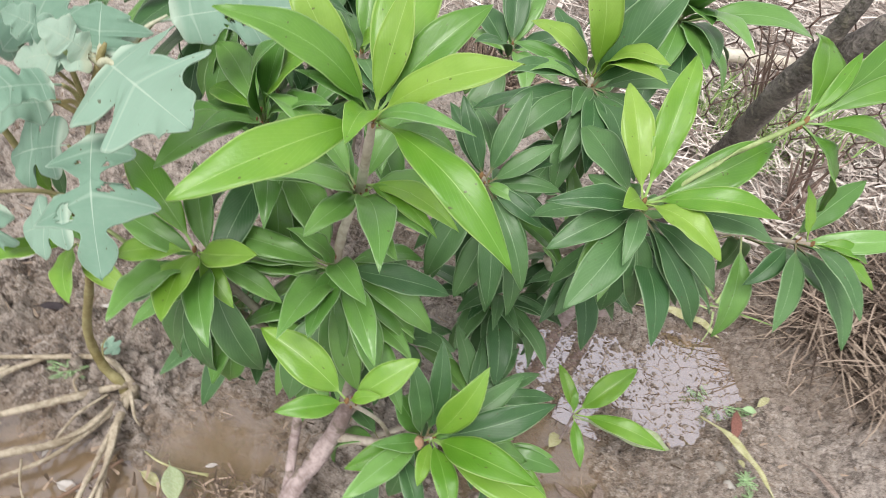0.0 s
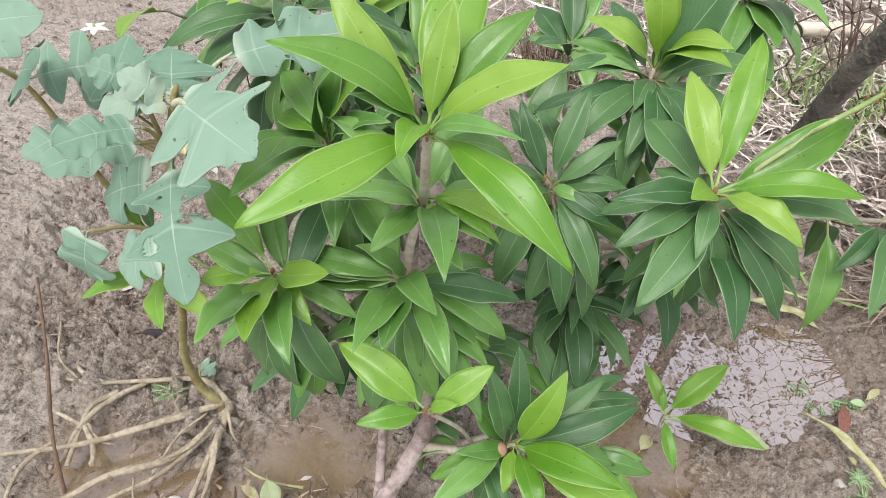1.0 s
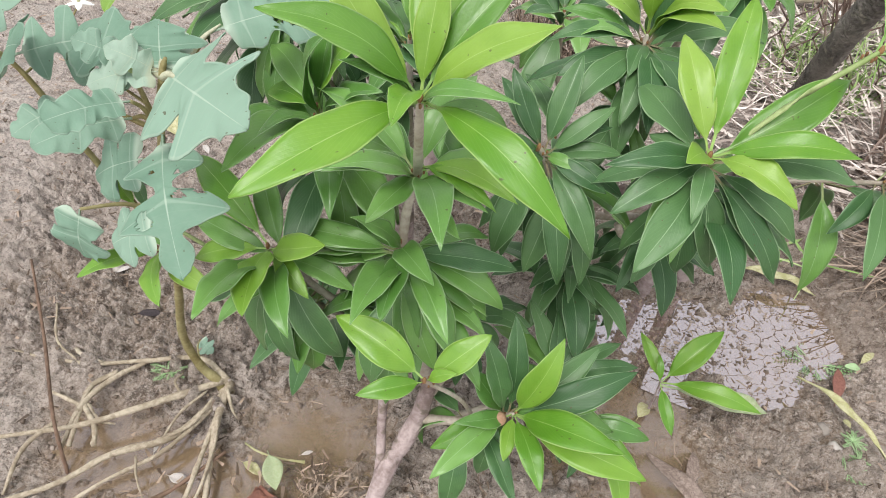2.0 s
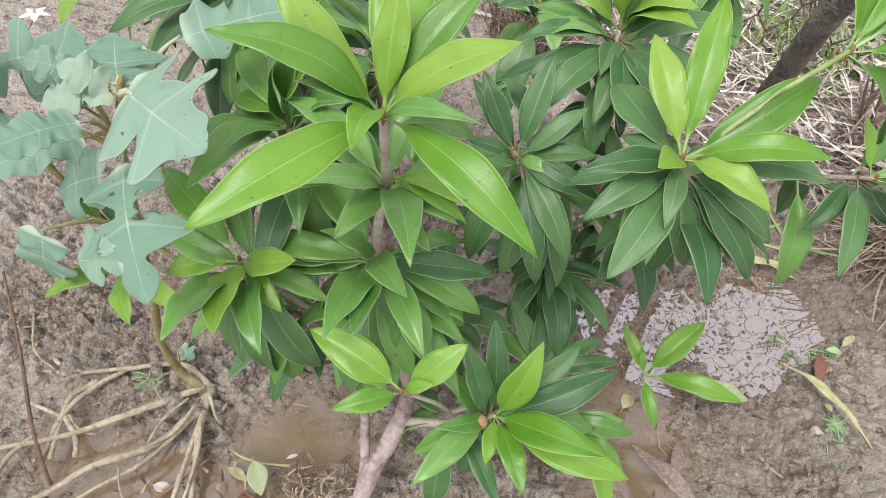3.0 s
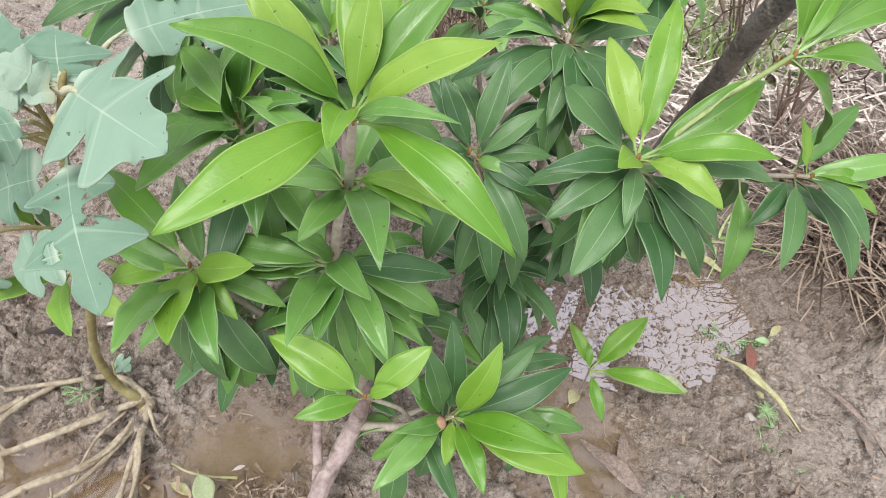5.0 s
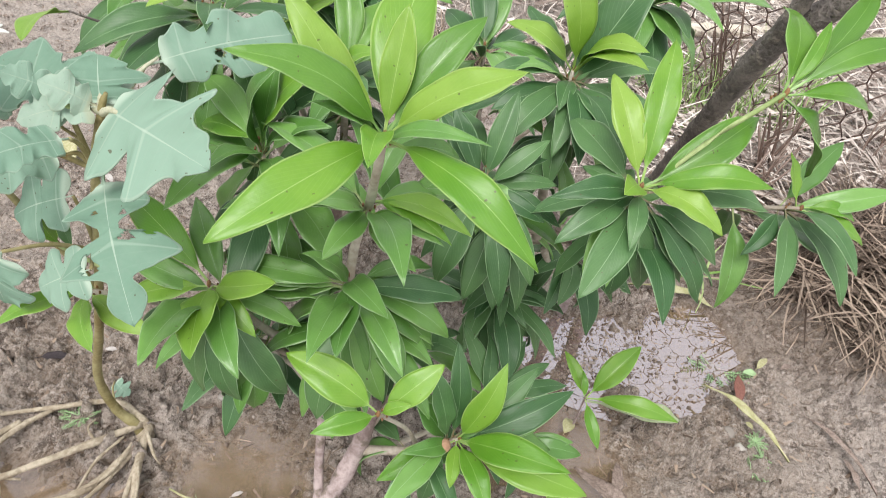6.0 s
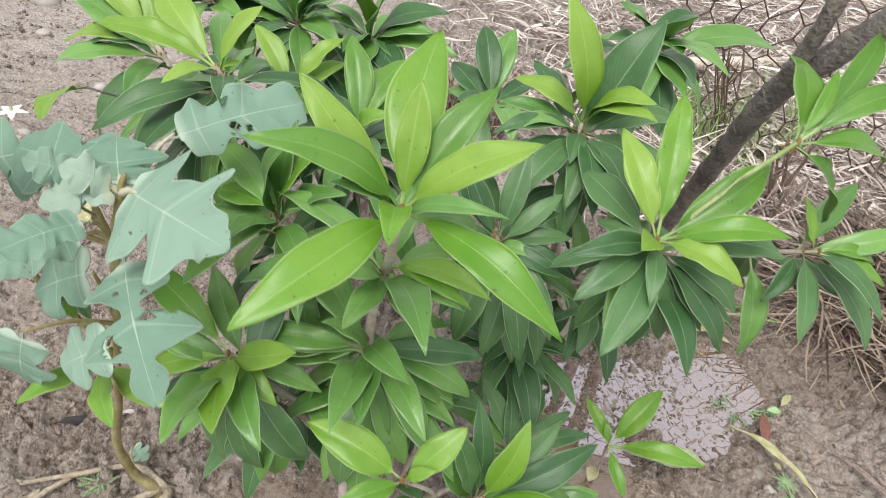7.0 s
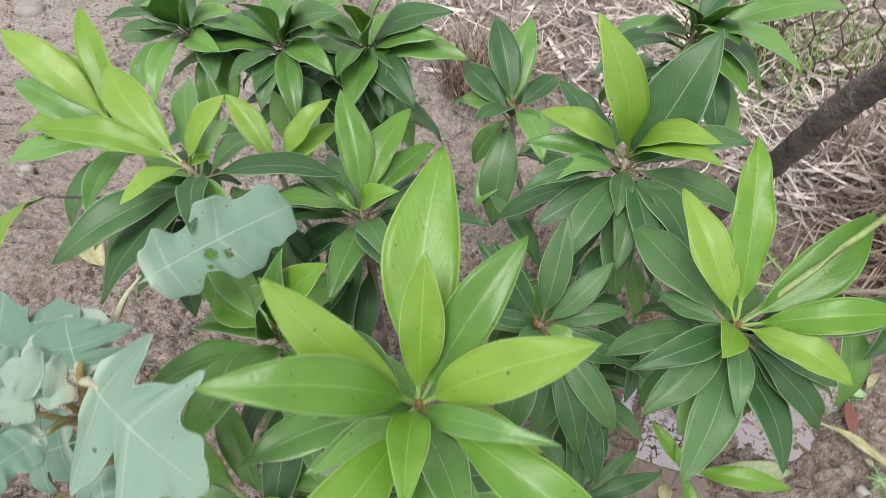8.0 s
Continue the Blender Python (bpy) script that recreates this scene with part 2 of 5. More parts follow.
    slick = maths(n, l, "MAXIMUM", silt, ramp(n, l, grain(n, l, 14, 5, co, 0.7), 0.40, 0.60))
    damp = maths(n, l, "ADD", maths(n, l, "MULTIPLY", wet, 0.3), maths(n, l, "MULTIPLY", slick, 0.36))
    l.new(maths(n, l, "SUBTRACT", 0.62, damp), p.inputs["Roughness"])
    p.inputs["Specular IOR Level"].default_value = 0.8
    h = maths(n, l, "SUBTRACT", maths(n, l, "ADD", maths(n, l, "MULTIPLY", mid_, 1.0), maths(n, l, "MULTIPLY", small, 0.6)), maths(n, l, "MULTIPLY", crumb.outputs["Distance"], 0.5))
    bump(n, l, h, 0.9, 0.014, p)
    return m


def water_material(name, mirror, clarity, still=0.004):
    """Shallow muddy water: brown, a little clear, mirroring the sky where no scum floats."""
    m, n, l = material(name)
    p = n["Principled BSDF"]
    col = mixer(n, l, grain(n, l, 9, 4), (0.31, 0.215, 0.125), (0.40, 0.29, 0.18))
    l.new(col, p.inputs["Base Color"])
    p.inputs["Roughness"].default_value = 0.5
    p.inputs["Specular IOR Level"].default_value = 0.2
    clear = n.new("ShaderNodeBsdfTransparent")
    body = n.new("ShaderNodeMixShader")
    body.inputs[0].default_value = clarity
    l.new(p.outputs[0], body.inputs[1])
    l.new(clear.outputs[0], body.inputs[2])
    gloss = n.new("ShaderNodeBsdfGlossy")
    gloss.inputs["Roughness"].default_value = still
    gloss.inputs["Color"].default_value = (0.88, 0.84, 0.96, 1)
    b = n.new("ShaderNodeBump")
    b.inputs["Strength"].default_value, b.inputs["Distance"].default_value = 0.07, 0.002
    l.new(grain(n, l, 25, 2), b.inputs["Height"])
    l.new(b.outputs["Normal"], gloss.inputs["Normal"])
    both = n.new("ShaderNodeMixShader")
    scum = ramp(n, l, grain(n, l, 16, 4, None, 0.6), 0.29, 0.43)
    l.new(maths(n, l, "ADD", maths(n, l, "MULTIPLY", scum, 1.15 * mirror), 0.28 * mirror), both.inputs[0])
    l.new(body.outputs[0], both.inputs[1])
    l.new(gloss.outputs[0], both.inputs[2])
    l.new(both.outputs[0], n["Material Output"].inputs["Surface"])
    return m


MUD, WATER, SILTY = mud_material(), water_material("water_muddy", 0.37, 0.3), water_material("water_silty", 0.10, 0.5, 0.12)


# ---- building blocks ----
def thing(name, label, category, group="", place=(0, 0, 0)):
    ob = new(name)
    ob.location = place
    ob.empty_display_size = 0.02
    return tagged(ob, label, category, group)


def adopt(ob, parent):
    ob.parent = parent
    if parent is not None:
        ob.matrix_parent_inverse = Matrix.Translation(parent.matrix_basis.translation).inverted() if parent.parent is None else Matrix()
    return ob


def smooth(mesh):
    mesh.polygons.foreach_set("use_smooth", [True] * len(mesh.polygons))
    return mesh


def mesh_of(name, verts, faces, mat):
    me = bpy.data.meshes.new(name)
    me.from_pydata([tuple(v) for v in verts], [], faces)
    me.materials.append(mat)
    me.update()
    return smooth(me)


def part(name, mesh, parent, label=""):
    """Links a mesh in world coordinates as one part of a thing."""
    return tagged(adopt(new(name, mesh), parent), label)


def spline(points, steps=6):
    """A smooth line through the points (x, y, z, radius)."""
    p = [np.array(q, float) for q in points]
    p = [2 * p[0] - p[1], *p, 2 * p[-1] - p[-2]]
    out = []
    for a, b, c, d in zip(p, p[1:], p[2:], p[3:]):
        for k in range(steps):
            t = k / steps
            out.append(0.5 * (2 * b + (c - a) * t + (2 * a - 5 * b + 4 * c - d) * t * t + (3 * b - a - 3 * c + d) * t**3))
    return out + [p[-2]]


def tube_data(points, sides=8, steps=6, wobble=0.0, seed=0, knots=0.0):
    """Verts and faces of a tapered, slightly uneven round stem through points (x, y, z, radius)."""
    rng = random.Random(seed)
    line = spline(points, steps)
    verts, faces = [], []
    ref = Vector((0.31, 0.22, 0.9)).normalized()
    for i, q in enumerate(line):
        c = Vector(q[:3].tolist())
        ahead = Vector((line[min(i + 1, len(line) - 1)] - line[max(i - 1, 0)])[:3].tolist())
        ahead.normalize()
        side = ahead.cross(ref if abs(ahead.dot(ref)) < 0.95 else Vector((1, 0, 0))).normalized()
        up = side.cross(ahead)
        bulge = 1 + knots * max(0.0, math.sin(i * 1.7 + seed)) ** 3
        for k in range(sides):
            a = 2 * math.pi * k / sides
            r = max(float(q[3]), 0.0003) * bulge * (1 + wobble * rng.uniform(-1, 1))
            verts.append(c + r * (math.cos(a) * side + math.sin(a) * up))
    m = len(line)
    for i in range(m - 1):
        for k in range(sides):
            a, b = i * sides + k, i * sides + (k + 1) % sides
            faces.append((a, b, b + sides, a + sides))
    faces.append(tuple(reversed(range(sides))))
    faces.append(tuple(range((m - 1) * sides, m * sides)))
    return verts, faces


def joined(pieces):
    verts, faces = [], []
    for v, f in pieces:
        k = len(verts)
        verts.extend(v)
        faces.extend(tuple(i + k for i in face) for face in f)
    return verts, faces


def tube(name, points, mat, parent, label="", **options):
    return part(name, mesh_of(name, *tube_data(points, **options), mat), parent, label)


def ball_data(c, r, rings=6, sides=8, squash=1.0):
    verts, faces = [], []
    for i in range(rings + 1):
        a = math.pi * i / rings
        for k in range(sides):
            b = 2 * math.pi * k / sides
            verts.append(Vector(c) + Vector((r * math.sin(a) * math.cos(b), r * math.sin(a) * math.sin(b), r * squash * math.cos(a))))
    for i in range(rings):
        for k in range(sides):
            p, q = i * sides + k, i * sides + (k + 1) % sides
            faces.append((p, p + sides, q + sides, q))
    return verts, faces


BLADES = {}
# half outlines of the lobed leaves: across, along, and the place on the midrib that it hangs from
BROAD = ((0.02, 0.0, 0.0), (0.20, -0.05, 0.02), (0.40, -0.01, 0.06), (0.50, 0.12, 0.12), (0.43, 0.26, 0.20), (0.27, 0.335, 0.31), (0.34, 0.39, 0.335), (0.52, 0.43, 0.37), (0.60, 0.56, 0.43), (0.49, 0.68, 0.56), (0.36, 0.735, 0.66), (0.33, 0.83, 0.75), (0.18, 0.93, 0.88), (0.004, 1.0, 1.0))
CUT = ((0.02, 0.0, 0.0), (0.14, 0.02, 0.03), (0.30, 0.08, 0.08), (0.40, 0.20, 0.14), (0.26, 0.28, 0.24), (0.10, 0.35, 0.34), (0.20, 0.44, 0.37), (0.46, 0.47, 0.41), (0.58, 0.61, 0.47), (0.36, 0.67, 0.58), (0.13, 0.71, 0.70), (0.19, 0.82, 0.78), (0.11, 0.93, 0.90), (0.004, 1.0, 1.0))
PLAIN = ((0.02, 0.0, 0.0), (0.15, 0.01, 0.04), (0.29, 0.07, 0.08), (0.35, 0.17, 0.14), (0.33, 0.26, 0.22), (0.27, 0.335, 0.30), (0.32, 0.41, 0.36), (0.40, 0.48, 0.41), (0.43, 0.59, 0.48), (0.39, 0.69, 0.59), (0.32, 0.76, 0.67), (0.33, 0.85, 0.76), (0.22, 0.95, 0.88), (0.004, 1.0, 1.0))
LOP = ((0.02, 0.0, 0.0), (0.13, 0.02, 0.03), (0.27, 0.12, 0.08), (0.385, 0.33, 0.14), (0.31, 0.37, 0.22), (0.18, 0.41, 0.31), (0.22, 0.50, 0.36), (0.30, 0.62, 0.41), (0.37, 0.72, 0.46), (0.27, 0.75, 0.57), (0.17, 0.78, 0.67), (0.14, 0.86, 0.77), (0.09, 0.94, 0.89), (0.004, 1.0, 1.0))
LOBES = (3, 8)


def leaf_object(verts, uvs, arms, rows, cols, gone, mat):
    """A grid of rows and cols with its underside and rim, without the cells gone, as a mesh with its coordinates."""
    count, stride, faces = len(verts) // 2, cols + 1, []
    for i in range(rows):
        for j in range(cols):
            if (i, j) in gone:
                continue
            a = i * stride + j
            faces.append((a, a + 1, a + 1 + stride, a + stride))
            faces.append((count + a, count + a + stride, count + a + 1 + stride, count + a + 1))
            for (di, dj), (p, q) in (((0, -1), (a + stride, a)), ((0, 1), (a + 1, a + 1 + stride)), ((-1, 0), (a, a + 1)), ((1, 0), (a + 1 + stride, a + stride))):
                ni, nj = i + di, j + dj
                if not (0 <= ni < rows and 0 <= nj < cols) or (ni, nj) in gone:
                    faces.append((q, p, p + count, q + count))
    me = mesh_of("leaf", verts, faces, mat)
    index = np.zeros(len(me.loops), dtype=np.int32)
    me.loops.foreach_get("vertex_index", index)
    for name, values in (("UVMap", uvs), ("veins", arms)):
        if values:
            layer = me.uv_layers.new(name=name)
            layer.data.foreach_set("uv", np.array(values + values, dtype=np.float32)[index].ravel())
    return me


def lobed_mesh(ratio, arch, mat, variant, outline, holes):
    """A lobed leaf of length 1 along y: each side is spanned between the midrib and its wavy, lobed outline."""
    rng = random.Random(f"{ratio} {variant} {outline}")
    stalk, cols, steps = 0.10, 20, 6
    half = spline([(x, y, v, k) for k, (x, y, v) in enumerate(CUT if outline == "lobed_deep" else PLAIN if outline == "lobed_plain" else LOP if outline == "lobed_lop" else BROAD)], steps)
    rows = len(half) + 3
    phase, droop, cup = rng.uniform(0, 6), rng.uniform(0.10, 0.24), rng.uniform(0.0, 0.12)
    grow = [[rng.uniform(0.88, 1.12) for _ in range(15)] for _ in range(2)]
    if outline == "lobed_lop":
        grow = [[0.98 + 0.2 * (g - 1) for g in grow[0]], [0.92 * g for g in grow[1]]]
    verts, uvs, arms = [], [], []
    for i in range(rows + 1):
        if i < 4:
            x, y, v, k = 0.012, -stalk * (4 - i) / 4 / (1 - stalk), -stalk * (4 - i) / 4 / (1 - stalk), 0.0
        else:
            x, y, v, k = (float(c) for c in half[i - 4])
        for j in range(cols + 1):
            u = 2 * j / cols - 1
            side, far = (1 if u > 0 else 0), abs(u)
            size = float(np.interp(k, range(15), grow[side])) if i >= 4 else 1.0
            px = far * max(x, 0.004) * ratio * size * (1 if u > 0 else -1)
            py = v + (y - v) * far * (0.9 + 0.2 * size - 0.1)
            px += 0.010 * far * math.sin(11 * k / 3 + phase + 2 * side) * (1 if x > 0.1 else 0)
            py = stalk + (1 - stalk) * py
            z = arch * math.sin(math.pi * max(0.0, py)) + cup * abs(px) - droop * px * px * 2
            z += 0.035 * far**2 * math.sin(1.25 * k + phase + 1.7 * side) * min(1.0, x * 5)
            z += 0.012 * far * math.sin(2.9 * k + 2 * phase)
            verts.append((px, py, z))
            uvs.append(((u + 1) / 2, max(0.0, py)))
            near = min(abs(k - c) for c in LOBES)
            arms.append((0.13 * near * (far + 0.25) if i >= 4 else 1.0, max(0.0, k) / 13 + 0.06 * far))
    count = len(verts)
    for (x, y, z), (u, v) in zip(verts[:count], uvs):
        verts.append((x, y, z - 0.006 - (0.02 if abs(u - 0.5) < 0.01 else 0.0) * (1.15 - v)))
    gone = set()
    for hv, hu, hr in holes:
        for i in range(rows):
            for j in range(cols):
                p = Vector(verts[i * (cols + 1) + j]) + Vector(verts[(i + 1) * (cols + 1) + j + 1])
                ragged = hr * (1 + 0.35 * noise.noise(p * 9))
                if math.hypot(p.y / 2 - hv, p.x / 2 - (hu - 0.5) * ratio) < ragged:
                    gone.add((i, j))
    return leaf_object(verts, uvs, arms, rows, cols, gone, mat)


def blade_mesh(ratio, arch, mat, variant=0, outline="lance", holes=()):
    """A leaf of length 1 along y on a short stalk, upper side +z: folded along the midrib, arched, wavy at the rim, with thickness."""
    key = (round(ratio, 2), round(arch, 2), mat.name, variant, outline, holes)
    if key in BLADES:
        return BLADES[key]
    if outline.startswith("lobed"):
        BLADES[key] = lobed_mesh(ratio, arch, mat, variant, outline, holes)
        return BLADES[key]
    rng = random.Random(str(key))
    rows, cols, stalk = 22, 8, 0.15
    fold, twist, phase = rng.uniform(0.12, 0.46), rng.uniform(-0.4, 0.4), rng.uniform(0, 6)
    wave, pace = rng.uniform(0.006, 0.02), rng.uniform(11, 21)
    hook, sway = rng.uniform(-0.22, 0.02), rng.uniform(-0.045, 0.045)
    fat, peak = rng.uniform(0.74, 0.88), rng.uniform(0.86, 0.98)
    arch += rng.uniform(-0.02, 0.05)
    verts, uvs = [], []
    for i in range(rows + 1):
        v = i / rows
        b = max(0.0, (v - stalk) / (1 - stalk))
        w = 0.448 * ratio * (math.sin(math.pi * b**peak) ** fat) * (1 - 0.06 * b) if 0 < b < 1 else 0
        w = max(w, 0.0085 if v <= stalk + 0.02 else 0.0025)
        z0 = arch * math.sin(math.pi * v) * 1.1 + hook * max(0.0, v - 0.7) * 4 * (v - 0.7)
        x0 = sway * math.sin(math.pi * v)
        for j in range(cols + 1):
            u = 2 * j / cols - 1
            lean = 1 + 0.05 * math.sin(5 * v + phase) * (1 if u > 0 else -1)
            x = u * w * lean
            z = z0 + fold * abs(x) + twist * x * (v - 0.4) - 0.35 * fold * abs(u) * abs(x)
            z += wave * abs(u) ** 2 * math.sin(v * pace + phase + (1.5 if u > 0 else 0)) * (1 if v > stalk else 0)
            verts.append((x0 + x, v, z))
            uvs.append(((u + 1) / 2, v))
    count = len(verts)
    for (x, y, z), (u, v) in zip(verts[:count], uvs):
        thick = 0.005 + (0.018 if abs(u - 0.5) < 0.01 else 0.0) * (1.15 - v)
        verts.append((x, y, z - thick))
    BLADES[key] = leaf_object(verts, uvs, None, rows, cols, set(), mat)
    return BLADES[key]


def leaf(parent, base, way, ratio, arch, mat, variant=0, up=(0, 0, 1), outline="lance", holes=(), label="", name="leaf"):
    """A leaf from base along the vector way, as long as that, its upper side turned to up."""
    base, way = Vector(base), Vector(way)
    length = way.length
    y = way / length
    side = y.cross(Vector(up))
    if side.length < 0.05:
        side = y.cross(Vector((0, 1, 0.2)))
    side.normalize()
    normal = side.cross(y)
    m = Matrix((side, y, normal)).transposed().to_4x4()
    ob = new(name, blade_mesh(ratio, arch, mat, variant, outline, holes))
    ob.parent = parent
    ob.matrix_parent_inverse = Matrix()
    shift = parent_place(parent)
    ob.matrix_basis = Matrix.Translation(base - shift) @ m @ Matrix.Diagonal((length, length, length, 1))
    return tagged(ob, label)


def parent_place(parent):
    """Things stand at their base, parts at the world's origin."""
    return Vector((0, 0, 0)) if parent.parent is not None else parent.matrix_basis.translation.copy()


# ---- ground ----
def lump(x, y, scale, seed=0.0):
    return noise.noise(Vector((x * scale + seed, y * scale - seed, seed * 1.7)))


def inside(x, y, cx, cy, rx, ry):
    return max(0.0, 1 - ((x - cx) / rx) ** 2 - ((y - cy) / ry) ** 2)


def ground_height(x, y):
    """Trodden, lumpy mud with a wet trough round the shrub and a bank behind the puddle."""
    far = max(0.0, math.hypot(x - 0.1, y - 0.8) - 1.2)
    dip = 1.05 * inside(x, y, 0.530, 0.955, 0.115, 0.120) + 0.95 * inside(x, y, 0.470, 0.835, 0.090, 0.080)
    dip += 0.62 * inside(x, y, 0.345, 0.885, 0.100, 0.115) + 0.40 * inside(x, y, 0.23, 0.86, 0.10, 0.11)
    dip += 0.55 * inside(x, y, 0.27, 0.62, 0.17, 0.13) + 0.55 * inside(x, y, 0.30, 0.735, 0.09, 0.075)
    dip += 0.55 * inside(x, y, -0.15, 0.47, 0.15, 0.19)
    bank = max(0.0, min(1.0, (x - 0.62) / 0.25)) * max(0.0, min(1.0, (y - 0.85) / 0.3))
    dip += 0.55 * inside(x, y, -0.25, 0.335, 0.12, 0.09) + 0.45 * inside(x, y, 0.04, 0.40, 0.11, 0.08)
    dip += 0.5 * inside(x, y, -0.41, 0.35, 0.19, 0.12)
    low = min(1.0, dip * 1.8)
    h = 0.016 + 0.05 * bank - 0.030 * low
    h += 0.012 * lump(x, y, 3.1, 2.0) + 0.010 * lump(x, y, 9.0, 5.0) * (1 - 0.6 * low)
    near = 1.0 if far < 0.5 else max(0.0, 1.5 - far)
    if near > 0:
        rough = near * (0.35 + 0.9 * max(0.0, min(1.0, 0.5 + 1.6 * lump(x, y, 4.5, 13.0)))) * (1 - 0.55 * low)
        clod = abs(lump(x, y, 24, 8.0)) * 0.030 + abs(lump(x, y, 47, 3.0)) * 0.036 + abs(lump(x, y, 85, 6.0)) * 0.020
        h += rough * (clod - 0.016)
    return h


def build_ground():
    def axis(lo, hi, step):
        inner = list(np.arange(lo, hi, step))
        out, gap = [], step
        p = hi
        while p < 70:
            out.append(p)
            gap *= 1.22
            p += gap
        left, gap = [], step
        p = lo
        while p > -70:
            gap *= 1.22
            p -= gap
            left.append(p)
        return list(reversed(left)) + inner + out

    xs, ys = axis(-0.85, 1.1, 0.0042), axis(0.24, 1.5, 0.0042)
    verts = [(x, y, ground_height(x, y)) for y in ys for x in xs]
    w = len(xs)
    faces = [(i * w + j, i * w + j + 1, (i + 1) * w + j + 1, (i + 1) * w + j) for i in range(len(ys) - 1) for j in range(w - 1)]
    ob = new("ground", mesh_of("ground", verts, faces, MUD))
    return tagged(ob, "wet lumpy brown mud, trodden and soaked", "ground", kind="structure")


build_ground()
WATER_LEVEL = -0.003
pool = []
for k in range(40):
    a = 2 * math.pi * k / 40
    pool.append((0.40 + 0.34 * math.cos(a), 0.95 + 0.22 * math.sin(a), WATER_LEVEL))
tagged(new("water", mesh_of("water", [(0.40, 0.95, WATER_LEVEL)] + pool, [(0, 1 + k, 1 + (k + 1) % 40) for k in range(40)], WATER)), "shallow muddy brown puddle mirroring the pale sky", "puddle", kind="structure")
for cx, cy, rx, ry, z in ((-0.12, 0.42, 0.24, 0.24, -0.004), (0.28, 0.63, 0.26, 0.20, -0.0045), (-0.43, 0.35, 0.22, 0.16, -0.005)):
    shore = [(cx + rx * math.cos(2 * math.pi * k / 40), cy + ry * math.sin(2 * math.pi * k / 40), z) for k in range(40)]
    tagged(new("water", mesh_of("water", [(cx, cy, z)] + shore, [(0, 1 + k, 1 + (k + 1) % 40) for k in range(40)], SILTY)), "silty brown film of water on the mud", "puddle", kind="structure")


# ---- the sapodilla shrubs: leaf whorls by centre, each leaf (way in cm, width, arch, tone) ----
WHORLS = {}
WHORLS["main"] = ((-0.018, 0.407, 0.66), [])
WHORLS["main"][1].extend([
    (-6.6, -12.7, 0.1, 0.27, 0.1, 0), (11.7, -6.7, -1.4, 0.238, 0.12, 0), (8.1, -0.6, 7.9, 0.29, 0.04, 3),
    (-6.9, 0, 9, 0.28, 0.05, 3), (-8.4, -4.6, 7.1, 0.27, 0.1, 4), (-0.2, 10.8, 9, 0.34, 0.02, 0),
    (4.7, 5.3, 8.1, 0.29, 0.03, 4), (0, 3, 8.6, 0.3, 0, 3),
])
WHORLS["main"][1].extend([
    (6.7, -3.7, 4.6, 0.17, 0.14, 1), (5.7, 5, -3.4, 0.26, 0.08, 1), (-3.6, -3.8, 4.6, 0.20, 0.12, 1),
    (0.5, -6.7, 3.3, 0.34, 0.1, 0),
])
WHORLS["stemring"] = ((-0.033, 0.464, 0.553), [])
WHORLS["stemring"][1].extend([
    (8.8, -3.3, 3, 0.24, 0.12, 0), (7.5, -4, 2.1, 0.24, 0.12, 0), (-1.6, -7.3, 0.6, 0.34, 0.1, 1),
    (-4.1, -7.3, 5.3, 0.26, 0.1, 1), (-6, 6.6, 0, 0.26, 0.1, 1), (5, 6.8, -2.3, 0.26, 0.1, 1),
    (6.9, -4.3, 2.1, 0.24, 0.12, 1), (-4.9, -7.2, 4.5, 0.28, 0.1, 1),
])
WHORLS["stemring"][1].extend([
    (5.4, -5.6, -0.3, 0.28, 0.1, 1),
])
WHORLS["mid"] = ((-0.041, 0.459, 0.463), [])
WHORLS["mid"][1].extend([
    (-11.6, 0.3, -1.8, 0.26, 0.1, 1), (-8.5, 1.8, -6.4, 0.3, 0.1, 1), (-0.3, -11.1, 2.7, 0.3, 0.1, 1),
    (1.5, -9.4, 1.3, 0.3, 0.1, 1), (6.9, -7.9, -0.5, 0.28, 0.1, 1), (4.6, -5.9, 3.7, 0.36, 0.15, 1),
    (10.5, 0.9, -4.8, 0.3, 0.12, 1), (9.2, 0.8, -7.3, 0.28, 0.1, 1),
])
WHORLS["mid"][1].extend([
    (-7, 5.3, -1.4, 0.3, 0.1, 1), (5.9, 4.3, -2.6, 0.3, 0.1, 1), (3, -5.1, -9.9, 0.3, 0.1, 1),
    (5.7, -4.7, -10.5, 0.28, 0.1, 1), (-4, 3, -7.5, 0.3, 0.1, 1), (-11.6, -1.2, -0.1, 0.26, 0.1, 1),
    (10.6, 1.8, 0.3, 0.28, 0.1, 2), (-2.9, -4.1, 6.8, 0.3, 0.1, 1),
])
WHORLS["left"] = ((-0.154, 0.426, 0.445), [])
WHORLS["left"][1].extend([
    (6.5, -2.9, 6.4, 0.34, 0.05, 3), (-11.8, 5.9, 3.8, 0.28, 0.08, 0), (-5.6, 8.1, 3, 0.3, 0.05, 1),
    (-0.7, -11.8, 4, 0.28, 0.1, 1), (1.9, -9.2, 2.4, 0.42, 0.1, 0), (5.1, -3.8, -0.1, 0.34, 0.1, 0),
    (8, -0.1, -1.8, 0.3, 0.1, 1), (-8.2, -1.5, -2.5, 0.34, 0.1, 0),
])
WHORLS["left"][1].extend([
    (5.4, -8.6, 0.7, 0.32, 0.1, 1), (-9.8, 1.4, 0.4, 0.3, 0.1, 1), (3.5, -4, -11.3, 0.26, 0.1, 2),
    (-1, -3.2, -12.2, 0.3, 0.1, 2), (7.7, -2.6, -10.1, 0.3, 0.1, 2), (-8, -2, -8.5, 0.34, 0.1, 2),
])
WHORLS["leftback"] = ((-0.149, 0.521, 0.538), [])
